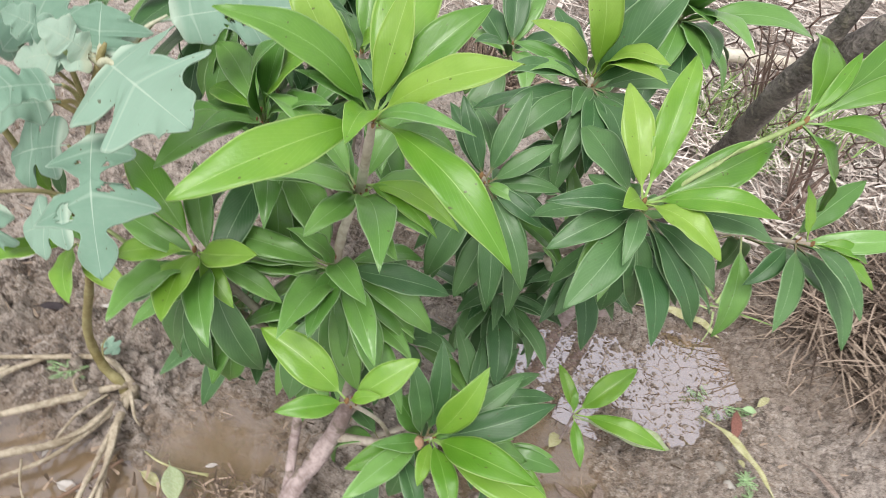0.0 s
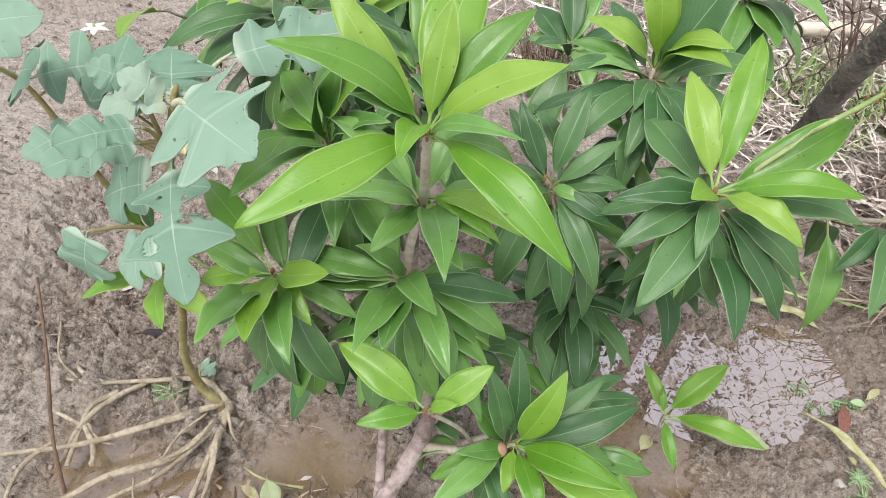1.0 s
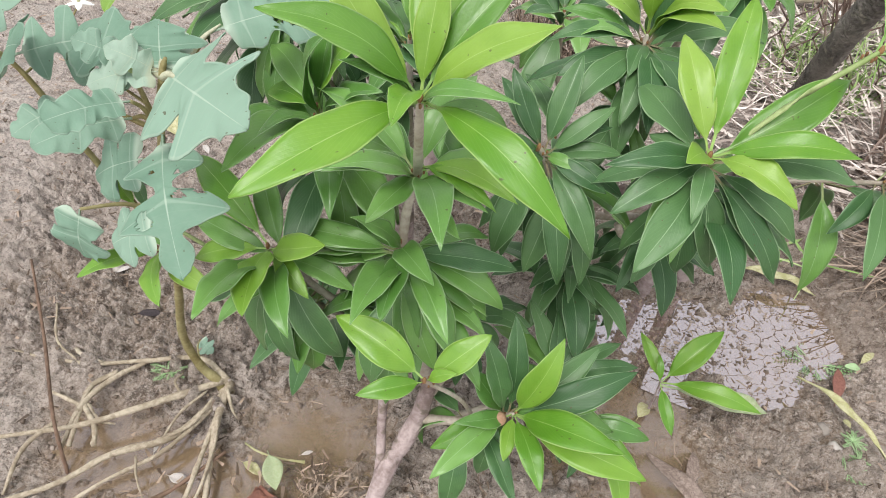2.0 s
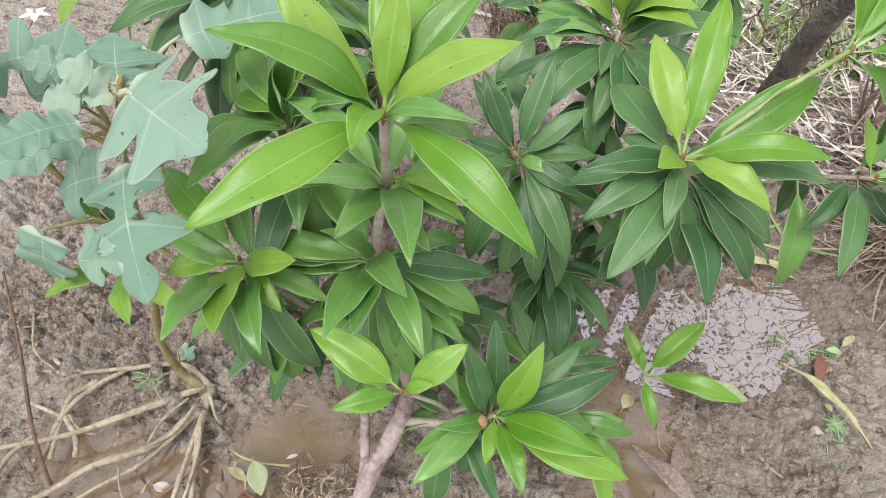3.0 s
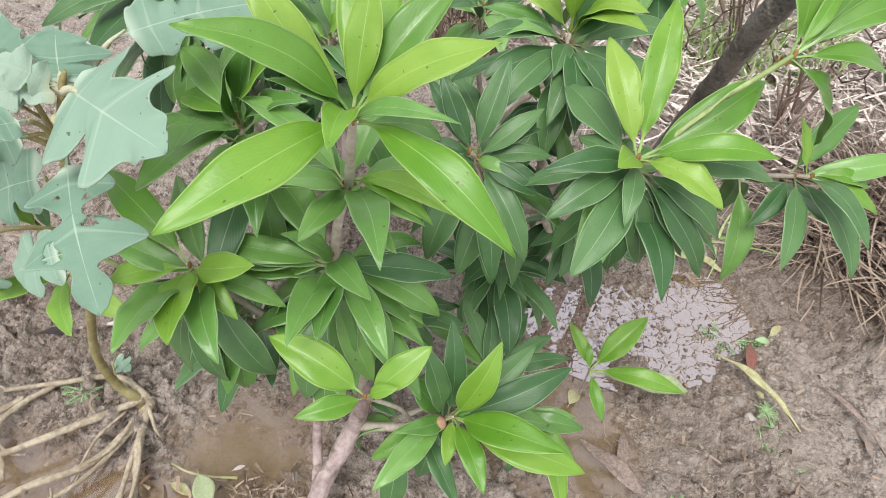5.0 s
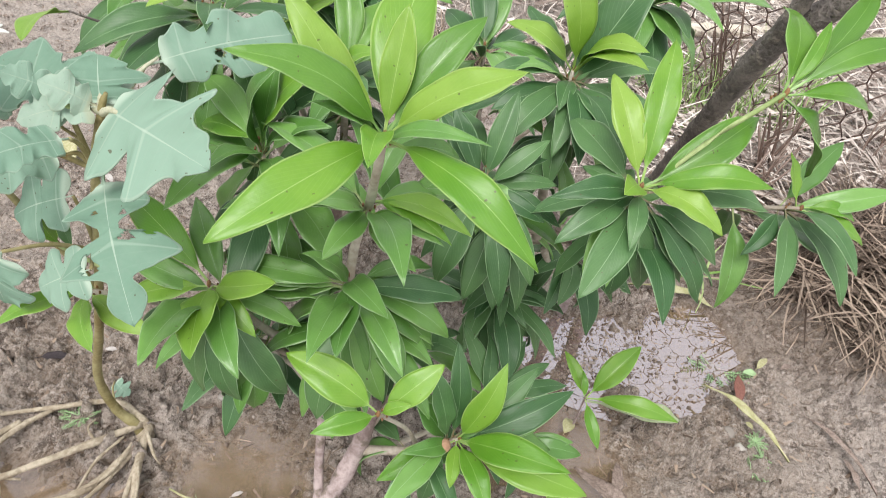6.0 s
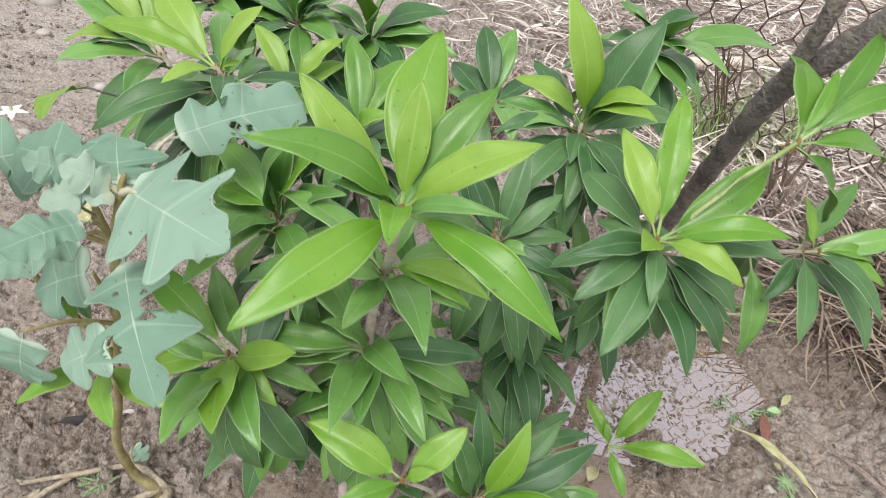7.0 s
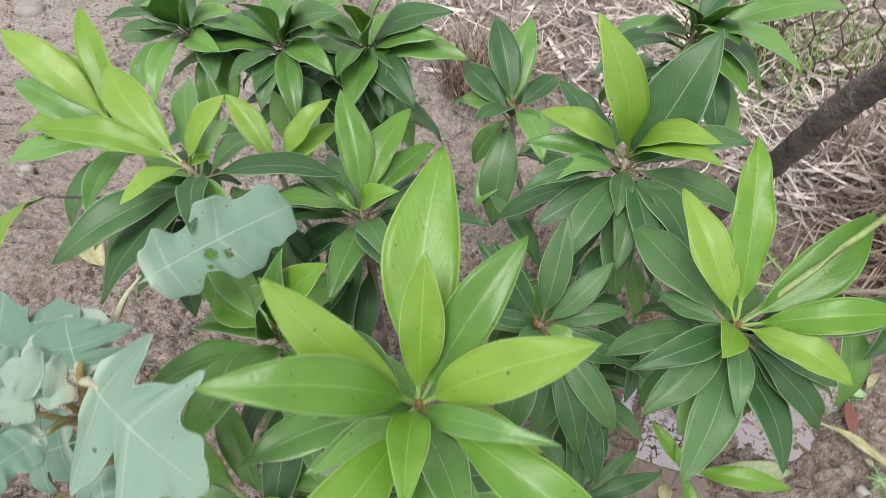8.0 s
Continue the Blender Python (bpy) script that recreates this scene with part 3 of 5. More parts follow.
WHORLS["leftback"][1].extend([
    (-8.8, 7.3, 2, 0.3, 0.08, 1), (1.5, -3.4, 10.6, 0.28, 0.05, 1), (5, -1.2, 11, 0.34, 0.05, 0),
    (-7.7, 3.9, -1.4, 0.36, 0.1, 0), (-1.5, -7.9, 3.8, 0.3, 0.1, 1), (-3.7, -10.9, 1.1, 0.34, 0.1, 1),
    (5.5, -8, 1.3, 0.3, 0.1, 1), (6.8, -2.7, 6.7, 0.3, 0.1, 1),
])
WHORLS["leftback"][1].extend([
    (-4.3, 0, -10.2, 0.3, 0.1, 1), (1.9, -0.6, 11.1, 0.26, 0.05, 1),
])
WHORLS["right"] = ((0.194, 0.554, 0.575), [])
WHORLS["right"][1].extend([
    (-4.7, 6.4, 7.6, 0.31, 0.12, 3), (-0.1, 9.2, 10.9, 0.24, 0.1, 0), (10.3, -1, 4.7, 0.26, 0.15, 0),
    (6.8, -4.8, 1.2, 0.36, 0.18, 3), (-2.2, -4.9, 3, 0.5, 0.1, 3), (9.1, 6.3, 7.3, 0.32, 0.05, 4),
    (12.8, 2.3, 0.2, 0.24, 0.1, 2), (-8, -5.7, 1.4, 0.26, 0.12, 2),
])
WHORLS["right"][1].extend([
    (-0.7, 6.5, -2.3, 0.3, 0.1, 1), (-3.1, -3.9, -0.7, 0.36, 0.1, 2), (-3.6, -10.4, -4.8, 0.32, 0.1, 2),
    (4.4, -0.8, -11, 0.3, 0.1, 2), (7.8, -0.3, -9, 0.22, 0.1, 2), (-0.4, -6.9, -1, 0.3, 0.1, 2),
    (10.2, 0.2, -6.1, 0.26, 0.1, 2), (-6.6, -6.8, -2.6, 0.3, 0.1, 2),
])
WHORLS["right"][1].extend([
    (1.6, -1.5, -12.4, 0.3, 0.1, 2), (9.9, -1.8, -9.8, 0.22, 0.1, 2), (-6.8, 10.3, 0.2, 0.34, 0.08, 2),
    (-4.9, 3.7, -1.1, 0.32, 0.1, 2), (-1.7, 0.8, -5.7, 0.30, 0.1, 2),
])
WHORLS["top"] = ((0.122, 0.724, 0.582), [])
WHORLS["top"][1].extend([
    (-4.5, 0.6, 14.2, 0.31, 0.08, 3), (5.1, 2.1, 12.9, 0.42, 0.1, 2), (-8.2, 2.7, 3.7, 0.34, 0.15, 3),
    (5.9, -6.6, 6.3, 0.30, 0.16, 3), (5.5, -5.0, 7.4, 0.30, 0.14, 3), (-7.6, -6.5, -2.1, 0.32, 0.1, 2),
    (-9.2, -5.8, 1.3, 0.24, 0.12, 2), (-9.3, 0.7, 1.3, 0.26, 0.1, 1),
])
WHORLS["top"][1].extend([
    (-0.8, -6, -0.5, 0.4, 0.1, 2), (2.3, -11.2, -3.1, 0.26, 0.1, 2), (7.4, -8.6, -3.7, 0.34, 0.1, 2),
    (-0.3, -9.2, -4.3, 0.28, 0.1, 2), (11, -3.3, -1.4, 0.28, 0.1, 2), (11.5, 3.4, 1.9, 0.28, 0.1, 2),
    (-6.4, 7.9, 3.8, 0.28, 0.05, 2), (-5.5, -9.6, -3.7, 0.3, 0.1, 2),
])
WHORLS["midback"] = ((0.061, 0.705, 0.444), [])
WHORLS["midback"][1].extend([
    (-2.7, -10.7, -9.5, 0.28, 0.1, 2), (4.6, -11.6, -10.5, 0.26, 0.1, 2), (7.2, -7.8, -6.5, 0.3, 0.1, 2),
    (10, -4.8, -3.8, 0.28, 0.1, 2), (-4.3, -7.8, -0.4, 0.3, 0.1, 2), (1.7, -9.9, -11.8, 0.26, 0.1, 2),
])
WHORLS["inner"] = ((0.056, 0.575, 0.525), [])
WHORLS["inner"][1].extend([
    (1.2, 5.4, 7.9, 0.30, 0.06, 2), (5.4, 3.9, 4.5, 0.30, 0.10, 2), (5.7, 3.6, 2.5, 0.26, 0.10, 2),
    (3.7, -1.5, 0.3, 0.40, 0.15, 1), (-4.5, 2.5, 6.6, 0.28, 0.05, 2), (-6.0, 5.5, 3.7, 0.26, 0.05, 2),
    (6.8, -2.1, -1.0, 0.30, 0.12, 2), (8.7, -1.0, -1.9, 0.26, 0.10, 2),
])
WHORLS["inner"][1].extend([
    (7.3, -5.6, -6.4, 0.28, 0.10, 2), (7.3, 2.0, 0.7, 0.30, 0.10, 2), (-4.8, -0.0, 0.5, 0.34, 0.10, 2),
    (-2.0, -3.0, 0.3, 0.40, 0.10, 2), (-2.2, -6.3, -9.0, 0.34, 0.10, 2), (4.8, -6.2, -10.0, 0.24, 0.10, 2),
])
WHORLS["low"] = ((0.095, 0.454, 0.259), [])
WHORLS["low"][1].extend([
    (3.3, 1.9, 12.4, 0.32, 0.05, 0), (11.6, -5, 7.7, 0.3, 0.12, 0), (-5, 0.1, 6, 0.38, 0.08, 1),
    (-2, 4.6, 11.2, 0.24, 0.05, 2), (-4.5, 0.8, 11.8, 0.24, 0.05, 2), (9, 2.5, 2.5, 0.26, 0.1, 1),
    (11.8, 5.6, 6.9, 0.26, 0.08, 2), (7.6, 7.3, 7.4, 0.26, 0.08, 2),
])
WHORLS["low"][1].extend([
    (-5.8, -10, -0.2, 0.28, 0.1, 1), (5.3, -7.6, 0.2, 0.34, 0.1, 0), (15.4, -3.1, 1.5, 0.3, 0.1, 0),
    (-1.4, -3.2, -9.7, 0.3, 0.1, 2), (0.9, -5.2, -0.7, 0.4, 0.1, 0), (-6.9, -6.3, -1.1, 0.36, 0.1, 0),
    (-4.7, -5.1, 3.8, 0.3, 0.1, 1), (7.7, 3, 2.4, 0.28, 0.1, 1),
])
WHORLS["low"][1].extend([
    (12.2, 4.3, -3.4, 0.3, 0.1, 1),
])
WHORLS["lowback"] = ((0.143, 0.588, 0.17), [])
WHORLS["lowback"][1].extend([
    (7.1, 6.4, 3.0, 0.24, 0.10, 2), (10.0, 4.1, 2.0, 0.24, 0.10, 2), (-5.9, 4.7, 8.0, 0.28, 0.06, 2),
    (-2.2, 5.2, 7.0, 0.28, 0.06, 2), (3.4, 9.2, 3.0, 0.28, 0.06, 2),
])
WHORLS["lowside"] = ((0.186, 0.54, 0.16), [])
WHORLS["lowside"][1].extend([
    (8.9, 0.5, 0.0, 0.30, 0.15, 1), (7.1, 0.7, 2.0, 0.26, 0.10, 1), (8.6, -5.5, -1.0, 0.28, 0.14, 0),
    (7.1, -11.4, -1.0, 0.28, 0.10, 0), (0.3, -6.1, -4.0, 0.30, 0.10, 2),
])
WHORLS["sprig"] = ((0.02, 0.371, 0.401), [])
WHORLS["sprig"][1].extend([
    (-9.3, 1, 4.1, 0.4, 0.08, 0), (4.2, 2.9, 5.6, 0.42, 0.08, 0), (-5.2, -4.3, 1.5, 0.36, 0.1, 0),
    (2.4, -0.2, 3.1, 0.4, 0.1, 0),
])
WHORLS["seedling"] = ((0.293, 0.68, 0.1), [])
WHORLS["seedling"][1].extend([
    (6.1, 6.1, 8.3, 0.36, 0.08, 0), (13.2, -2.1, 3.4, 0.24, 0.12, 0), (-4.5, 4.7, 4.7, 0.3, 0.05, 0),
    (3, -6.4, -2.2, 0.3, 0.1, 0), (-1.3, 2.2, 4, 0.3, 0.1, 0),
])
WHORLS["farright"] = ((0.368, 0.64, 0.543), [])
WHORLS["farright"][1].extend([
    (-1.7, 2.2, 5.1, 0.28, 0.05, 0), (4.5, 6.5, 5.5, 0.32, 0.05, 1), (6.9, 0.2, 0.4, 0.3, 0.15, 0),
    (10.2, 2.2, 3.7, 0.24, 0.08, 1), (4.7, -8.7, 0.6, 0.3, 0.15, 2), (6.6, -7.4, -4.7, 0.34, 0.12, 2),
    (-0.7, -9.2, -4.2, 0.3, 0.1, 2), (-3.9, -5.1, -3.4, 0.34, 0.1, 2),
])
WHORLS["farright"][1].extend([
    (8.7, -0.8, -1.6, 0.24, 0.1, 0),
])
WHORLS["upright"] = ((0.277, 0.591, 0.673), [])
WHORLS["upright"][1].extend([
    (1.4, 11.7, 4.6, 0.29, 0.05, 4), (7.8, 11, 8.3, 0.18, 0.05, 4), (12.4, 6.7, 5.2, 0.2, 0.08, 4),
    (10.3, 3.6, -0.6, 0.26, 0.1, 4), (6.9, 1.4, -7.1, 0.36, 0.1, 4), (3.4, 5.8, 5.6, 0.2, 0.05, 0),
])
WHORLS["backleft"] = ((-0.239, 0.62, 0.616), [])
WHORLS["backleft"][1].extend([
    (-9.1, 6.5, 5.6, 0.32, 0.08, 3), (-12.7, 0.2, 2.9, 0.24, 0.08, 3), (-2.9, -6, 1.6, 0.34, 0.1, 3),
    (4.3, 0.1, 7.9, 0.32, 0.05, 3), (2.1, -0.2, 2.1, 0.4, 0.1, 3), (-8.8, -8.7, -2.8, 0.3, 0.12, 2),
    (-8.8, -4.6, -8.3, 0.3, 0.1, 2), (6.2, -6.2, -0.3, 0.3, 0.1, 1),
])
WHORLS["backleft"][1].extend([
    (-5.3, -1.2, -10.7, 0.3, 0.1, 2), (-4.2, 10.4, 2.6, 0.24, 0.05, 1),
])
WHORLS["backfar"] = ((-0.339, 0.69, 0.589), [])
WHORLS["backfar"][1].extend([
    (-8.8, 5, 5.9, 0.36, 0.08, 3), (-11.9, 4.4, 8.1, 0.26, 0.08, 3), (-5.7, 7.6, 9.1, 0.26, 0.05, 3),
    (-11.3, -3.4, -1.5, 0.26, 0.1, 1), (-11.1, 2.2, 4.2, 0.3, 0.1, 1), (-5.7, 8.2, 5.7, 0.26, 0.1, 1),
    (-11.8, 0.5, -1, 0.24, 0.1, 3),
])
WHORLS["backfar"][1].extend([
    (-6.1, -5.8, -8.2, 0.3, 0.1, 2),
])
WHORLS["sprigback"] = ((-0.184, 0.664, 0.584), [])
WHORLS["sprigback"][1].extend([
    (-5.3, 3.7, 5.6, 0.34, 0.05, 3), (4.1, 3.6, 6.3, 0.3, 0.05, 3), (4.5, 4.3, 3.3, 0.34, 0.05, 3),
])
WHORLS["back"] = ((-0.108, 0.65, 0.557), [])
WHORLS["back"][1].extend([
    (-3, 6.8, 8.8, 0.32, 0.05, 4), (3.1, 8.1, 6.4, 0.32, 0.08, 4), (5.4, 7.3, 3.3, 0.30, 0.08, 4),
    (-5.1, 1.6, 0.6, 0.34, 0.12, 0), (3.3, -1.4, 4.8, 0.5, 0.15, 0), (-8.2, 5.5, 1.2, 0.28, 0.1, 1),
    (-7.7, 0, -7.7, 0.3, 0.1, 2), (-3.4, 0.1, -10.5, 0.3, 0.1, 2),
])
WHORLS["back"][1].extend([
    (6.4, 4.3, -5.9, 0.3, 0.1, 2), (8.2, 8.1, -2.3, 0.28, 0.1, 2), (-10.2, 1.5, -3.2, 0.28, 0.1, 2),
    (4.5, -8.2, 2.5, 0.3, 0.1, 2),
])
WHORLS["fara"] = ((-0.286, 0.973, 0.531), [])
WHORLS["fara"][1].extend([
    (-1.2, -7.7, 9.3, 0.3, 0.05, 1), (4.7, -6, 9.3, 0.26, 0.05, 1), (9, -3.6, 7.1, 0.3, 0.1, 2),
    (-9.6, 3.6, -3.6, 0.3, 0.1, 2), (-0.6, -9.2, -3.3, 0.34, 0.1, 2), (8.4, -6.8, 0.8, 0.3, 0.1, 2),
    (-12.7, 1.5, -0.3, 0.26, 0.1, 2), (0.1, 4.5, -11.5, 0.3, 0.1, 2),
])
WHORLS["fara"][1].extend([
    (6.3, -4.6, 4.6, 0.3, 0.1, 2),
])
WHORLS["farb"] = ((-0.192, 1.035, 0.501), [])
WHORLS["farb"][1].extend([
    (-0.8, -7.9, 10.6, 0.28, 0.05, 0), (4, -5, 10.2, 0.28, 0.05, 1), (11.9, -1.6, 7, 0.28, 0.12, 2),
    (14.4, -3.3, 1.4, 0.28, 0.12, 2), (8.3, -9.5, -2.4, 0.34, 0.12, 2), (4.5, -4, 0.6, 0.36, 0.1, 2),
    (-8.5, 4.6, -2.4, 0.3, 0.1, 2), (0.6, -12.6, -1, 0.34, 0.1, 2),
])
WHORLS["farb"][1].extend([
    (3.8, -9, -1.4, 0.34, 0.1, 2), (10, -3.9, 5, 0.3, 0.1, 2),
])
WHORLS["farc"] = ((-0.419, 0.984, 0.531), [])
WHORLS["farc"][1].extend([
    (-12.1, 3.6, -2.9, 0.26, 0.1, 2), (0.6, -8.4, 8.7, 0.3, 0.1, 1), (4.8, -5.3, 9.6, 0.26, 0.05, 1),
    (7.4, -6.4, 1.5, 0.3, 0.1, 2), (-10.6, 7, 1.3, 0.3, 0.1, 2), (8.2, -2.6, 5, 0.3, 0.1, 2),
])
WHORLS["dusk"] = ((0.015, 0.952, 0.478), [])
WHORLS["dusk"][1].extend([
    (-3.4, 9, 8, 0.3, 0.05, 2), (1.2, 9.5, 8.1, 0.3, 0.05, 2), (-7.3, 7.8, 1.6, 0.34, 0.1, 2),
    (-7.6, 4.3, -1.9, 0.34, 0.1, 2), (5.6, 7.9, 1, 0.3, 0.1, 2), (-4.8, -1.2, -8.4, 0.3, 0.1, 2),
    (-1.2, -9.2, -12, 0.3, 0.1, 2), (3.8, -6.7, 1.4, 0.34, 0.1, 2),
])
WHORLS["topright"] = ((0.209, 0.953, 0.602), [])
WHORLS["topright"][1].extend([
    (18.3, 7.2, 1, 0.18, 0.1, 1), (7.2, -12.5, 3.6, 0.2, 0.1, 1), (2.3, -8.7, 8, 0.26, 0.05, 1),
    (-6.1, -5.7, 7.1, 0.28, 0.05, 2), (-6, -4.7, 2.3, 0.3, 0.1, 2), (-4.3, -6.3, 6.3, 0.3, 0.05, 1),
    (2.6, -11.5, -6.4, 0.3, 0.1, 2), (3.8, -11.1, -0.9, 0.3, 0.1, 2),
])
WHORLS["topright"][1].extend([
    (2.5, -8.1, 3, 0.4, 0.1, 1),
])
WHORLS["under"] = ((0.116, 0.718, 0.252), [])
WHORLS["under"][1].extend([
    (4.4, -7.3, -2.5, 0.3, 0.1, 2), (8.7, -0.1, -0.6, 0.3, 0.1, 2), (4.9, 4.6, 0.2, 0.3, 0.1, 2),
    (-2.3, -7.4, 0.8, 0.3, 0.1, 2), (-3, 7, 0.6, 0.3, 0.1, 2), (4.6, -7.3, 1.4, 0.26, 0.1, 2),
    (-2.5, -10.8, -2.3, 0.3, 0.1, 2), (3, -6.6, -7.6, 0.3, 0.1, 2),
])
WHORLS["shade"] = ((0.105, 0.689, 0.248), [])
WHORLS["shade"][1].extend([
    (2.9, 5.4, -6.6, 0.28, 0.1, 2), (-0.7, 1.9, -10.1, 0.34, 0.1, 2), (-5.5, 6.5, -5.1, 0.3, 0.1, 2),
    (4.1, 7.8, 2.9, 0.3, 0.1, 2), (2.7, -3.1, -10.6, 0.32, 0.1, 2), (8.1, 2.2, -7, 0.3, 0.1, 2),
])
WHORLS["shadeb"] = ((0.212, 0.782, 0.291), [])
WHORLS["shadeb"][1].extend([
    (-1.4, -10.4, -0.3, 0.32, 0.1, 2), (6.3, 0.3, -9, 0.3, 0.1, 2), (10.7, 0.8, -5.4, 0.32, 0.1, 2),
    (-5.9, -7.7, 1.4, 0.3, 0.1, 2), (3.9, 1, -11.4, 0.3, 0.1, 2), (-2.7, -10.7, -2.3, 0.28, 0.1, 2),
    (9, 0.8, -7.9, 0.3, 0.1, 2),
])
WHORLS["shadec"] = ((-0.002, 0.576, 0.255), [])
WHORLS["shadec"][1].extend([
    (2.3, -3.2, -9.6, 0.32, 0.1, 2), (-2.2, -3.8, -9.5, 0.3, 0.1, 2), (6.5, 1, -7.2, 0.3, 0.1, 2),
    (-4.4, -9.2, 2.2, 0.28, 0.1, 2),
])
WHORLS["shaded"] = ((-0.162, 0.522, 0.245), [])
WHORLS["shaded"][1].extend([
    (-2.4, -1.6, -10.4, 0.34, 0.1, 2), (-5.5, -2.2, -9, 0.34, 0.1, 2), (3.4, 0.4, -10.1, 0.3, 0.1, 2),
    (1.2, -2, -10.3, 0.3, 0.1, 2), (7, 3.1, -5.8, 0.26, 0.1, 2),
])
WHORLS["leftlow"] = ((-0.267, 0.414, 0.413), [])
WHORLS["leftlow"][1].extend([
    (-5.0, -6.6, 1.4, 0.34, 0.08, 0), (3.5, -6.8, 1.0, 0.36, 0.1, 0), (7.4, -3.6, 1.0, 0.3, 0.1, 3),
    (-2.6, 1.4, 2.6, 0.3, 0.1, 1),
])
WHORLS["leftup"] = ((-0.294, 0.428, 0.443), [])
WHORLS["leftup"][1].extend([
    (-3.0, 0.6, 6.0, 0.52, 0.1, 0), (-3.6, 3.5, 1.0, 0.3, 0.1, 2),
])


FRESH = ("stemring", "mid", "left", "leftback")
# whorls in shade: their fill leaves all take the dark tone, shade as colour
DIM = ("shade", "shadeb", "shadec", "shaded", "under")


def whorl(shrub, key, stem, bark=None, extra=0, seed=0, bud=True, fill=0, spread=(-25, 30), broad=1.0):
    """A branch with its leaves: stem is its line of (x, y, z, radius) that ends at the whorl's centre."""
    centre, leaves = WHORLS[key]
    rng = random.Random(key)
    c = Vector(centre)
    last = Vector(stem[-1][:3])
    axis = (c - last).normalized()
    pts = [*stem, (*centre, min(0.0028, stem[-1][3])), (*(c + axis * 0.012), 0.0013)]
    pieces = [tube_data(pts, sides=7, steps=4, wobble=0.05, seed=len(key), knots=0.12)]
    branch = part("branch", mesh_of("branch", *joined(pieces), bark or (BARK_GREEN if bud else BARK_PINK)), shrub)
    for i, (dx, dy, dz, ratio, arch, tone) in enumerate(leaves):
        way = Vector((dx, dy, dz)) * 0.01
        base = c + axis * (0.008 if tone in (0, 3, 4) else -0.012 * rng.random())
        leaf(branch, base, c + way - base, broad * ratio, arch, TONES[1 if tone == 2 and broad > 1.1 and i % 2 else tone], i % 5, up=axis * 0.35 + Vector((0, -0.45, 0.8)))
    for i in range(extra):
        a = i * 2.4 + seed
        el = radians(rng.uniform(-70, -5))
        d = rng.uniform(0.08, 0.125)
        way = Vector((math.cos(a) * math.cos(el), math.sin(a) * math.cos(el), math.sin(el))) * d
        leaf(branch, c - axis * rng.uniform(0.02, 0.09), way, broad * rng.choice((0.28, 0.32, 0.36)), 0.12, (OLD_SHADED if i % 4 else MATURE) if key not in FRESH or i % 3 == 0 else MATURE, i % 5)
    for i in range(fill):
        a, el, d = i * 2.4 + 0.8 + seed, radians(rng.uniform(*spread)), rng.uniform(0.085, 0.125)
        way = Vector((math.cos(a) * math.cos(el), math.sin(a) * math.cos(el), math.sin(el))) * d
        leaf(branch, c - axis * rng.uniform(0.0, 0.025), way, broad * rng.choice((0.26, 0.30, 0.34)), 0.12, MATURE if key in FRESH or (i % (2 if broad > 1.1 else 3) == 0 and key not in DIM) else OLD_SHADED, i % 5)
    if bud:
        tip = [ball_data(c + axis * 0.012, 0.0022, squash=2.2)]
        for i in range(4):
            a = i * 1.7
            tip.append(ball_data(c + Vector((math.cos(a), math.sin(a), 0.3)) * 0.005 + axis * 0.002, 0.0012, squash=1.8))
        part("bud", mesh_of("bud", *joined(tip), BUD), branch, "rusty brown leaf bud")
    return branch


front = thing("sapodilla_shrub", "young sapodilla shrub with glossy yellow-green leaf whorls", "shrub", "sapodilla shrubs", (-0.05, 0.335, 0))
tube("stem", [(-0.05, 0.335, -0.03, 0.0125), (-0.040, 0.378, 0.03, 0.012), (-0.034, 0.415, 0.09, 0.0118), (-0.010, 0.462, 0.17, 0.0108), (0.0, 0.475, 0.26, 0.009)], BARK_PINK, front, "pinkish grey smooth bark", sides=12, wobble=0.05, knots=0.1)
tube("stem", [(-0.038, 0.41, 0.07, 0.007), (-0.053, 0.455, 0.14, 0.006), (-0.06, 0.47, 0.25, 0.006), (-0.08, 0.46, 0.34, 0.005)], BARK_PINK, front, sides=9, wobble=0.05)
mc, sc, dc = WHORLS["main"][0], WHORLS["stemring"][0], WHORLS["mid"][0]
whorl(front, "mid", [(-0.004, 0.473, 0.24, 0.008), (-0.03, 0.470, 0.36, 0.0065)], fill=3, spread=(-40, -5), extra=18)
whorl(front, "stemring", [(*dc, 0.0045), (dc[0], dc[1] + 0.005, dc[2] + 0.04, 0.0043)], fill=4, spread=(0, 35), seed=2)
whorl(front, "main", [(*sc, 0.0042), (0.5 * sc[0] + 0.5 * mc[0], 0.5 * sc[1] + 0.5 * mc[1], 0.5 * sc[2] + 0.5 * mc[2], 0.0037)])
whorl(front, "left", [(-0.08, 0.46, 0.34, 0.005), (-0.12, 0.442, 0.39, 0.004)], fill=3, extra=14, seed=1)
whorl(front, "leftback", [(-0.05, 0.48, 0.30, 0.006), (-0.12, 0.515, 0.43, 0.0045)], fill=6, extra=14, seed=2)
whorl(front, "low", [(-0.01, 0.464, 0.17, 0.007), (0.05, 0.458, 0.21, 0.0045)], extra=8, seed=3)
whorl(front, "lowback", [(0.0, 0.468, 0.15, 0.005), (0.08, 0.53, 0.16, 0.0035)], fill=4, spread=(-30, 20), seed=2)
whorl(front, "lowside", [(0.07, 0.52, 0.155, 0.0035), (0.13, 0.53, 0.155, 0.003)])
lc = WHORLS["low"][0]
whorl(front, "sprig", [(0.06, 0.458, 0.22, 0.003), (0.045, 0.415, 0.32, 0.0022)])
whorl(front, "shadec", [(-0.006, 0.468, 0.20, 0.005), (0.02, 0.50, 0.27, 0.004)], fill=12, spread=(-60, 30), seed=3)
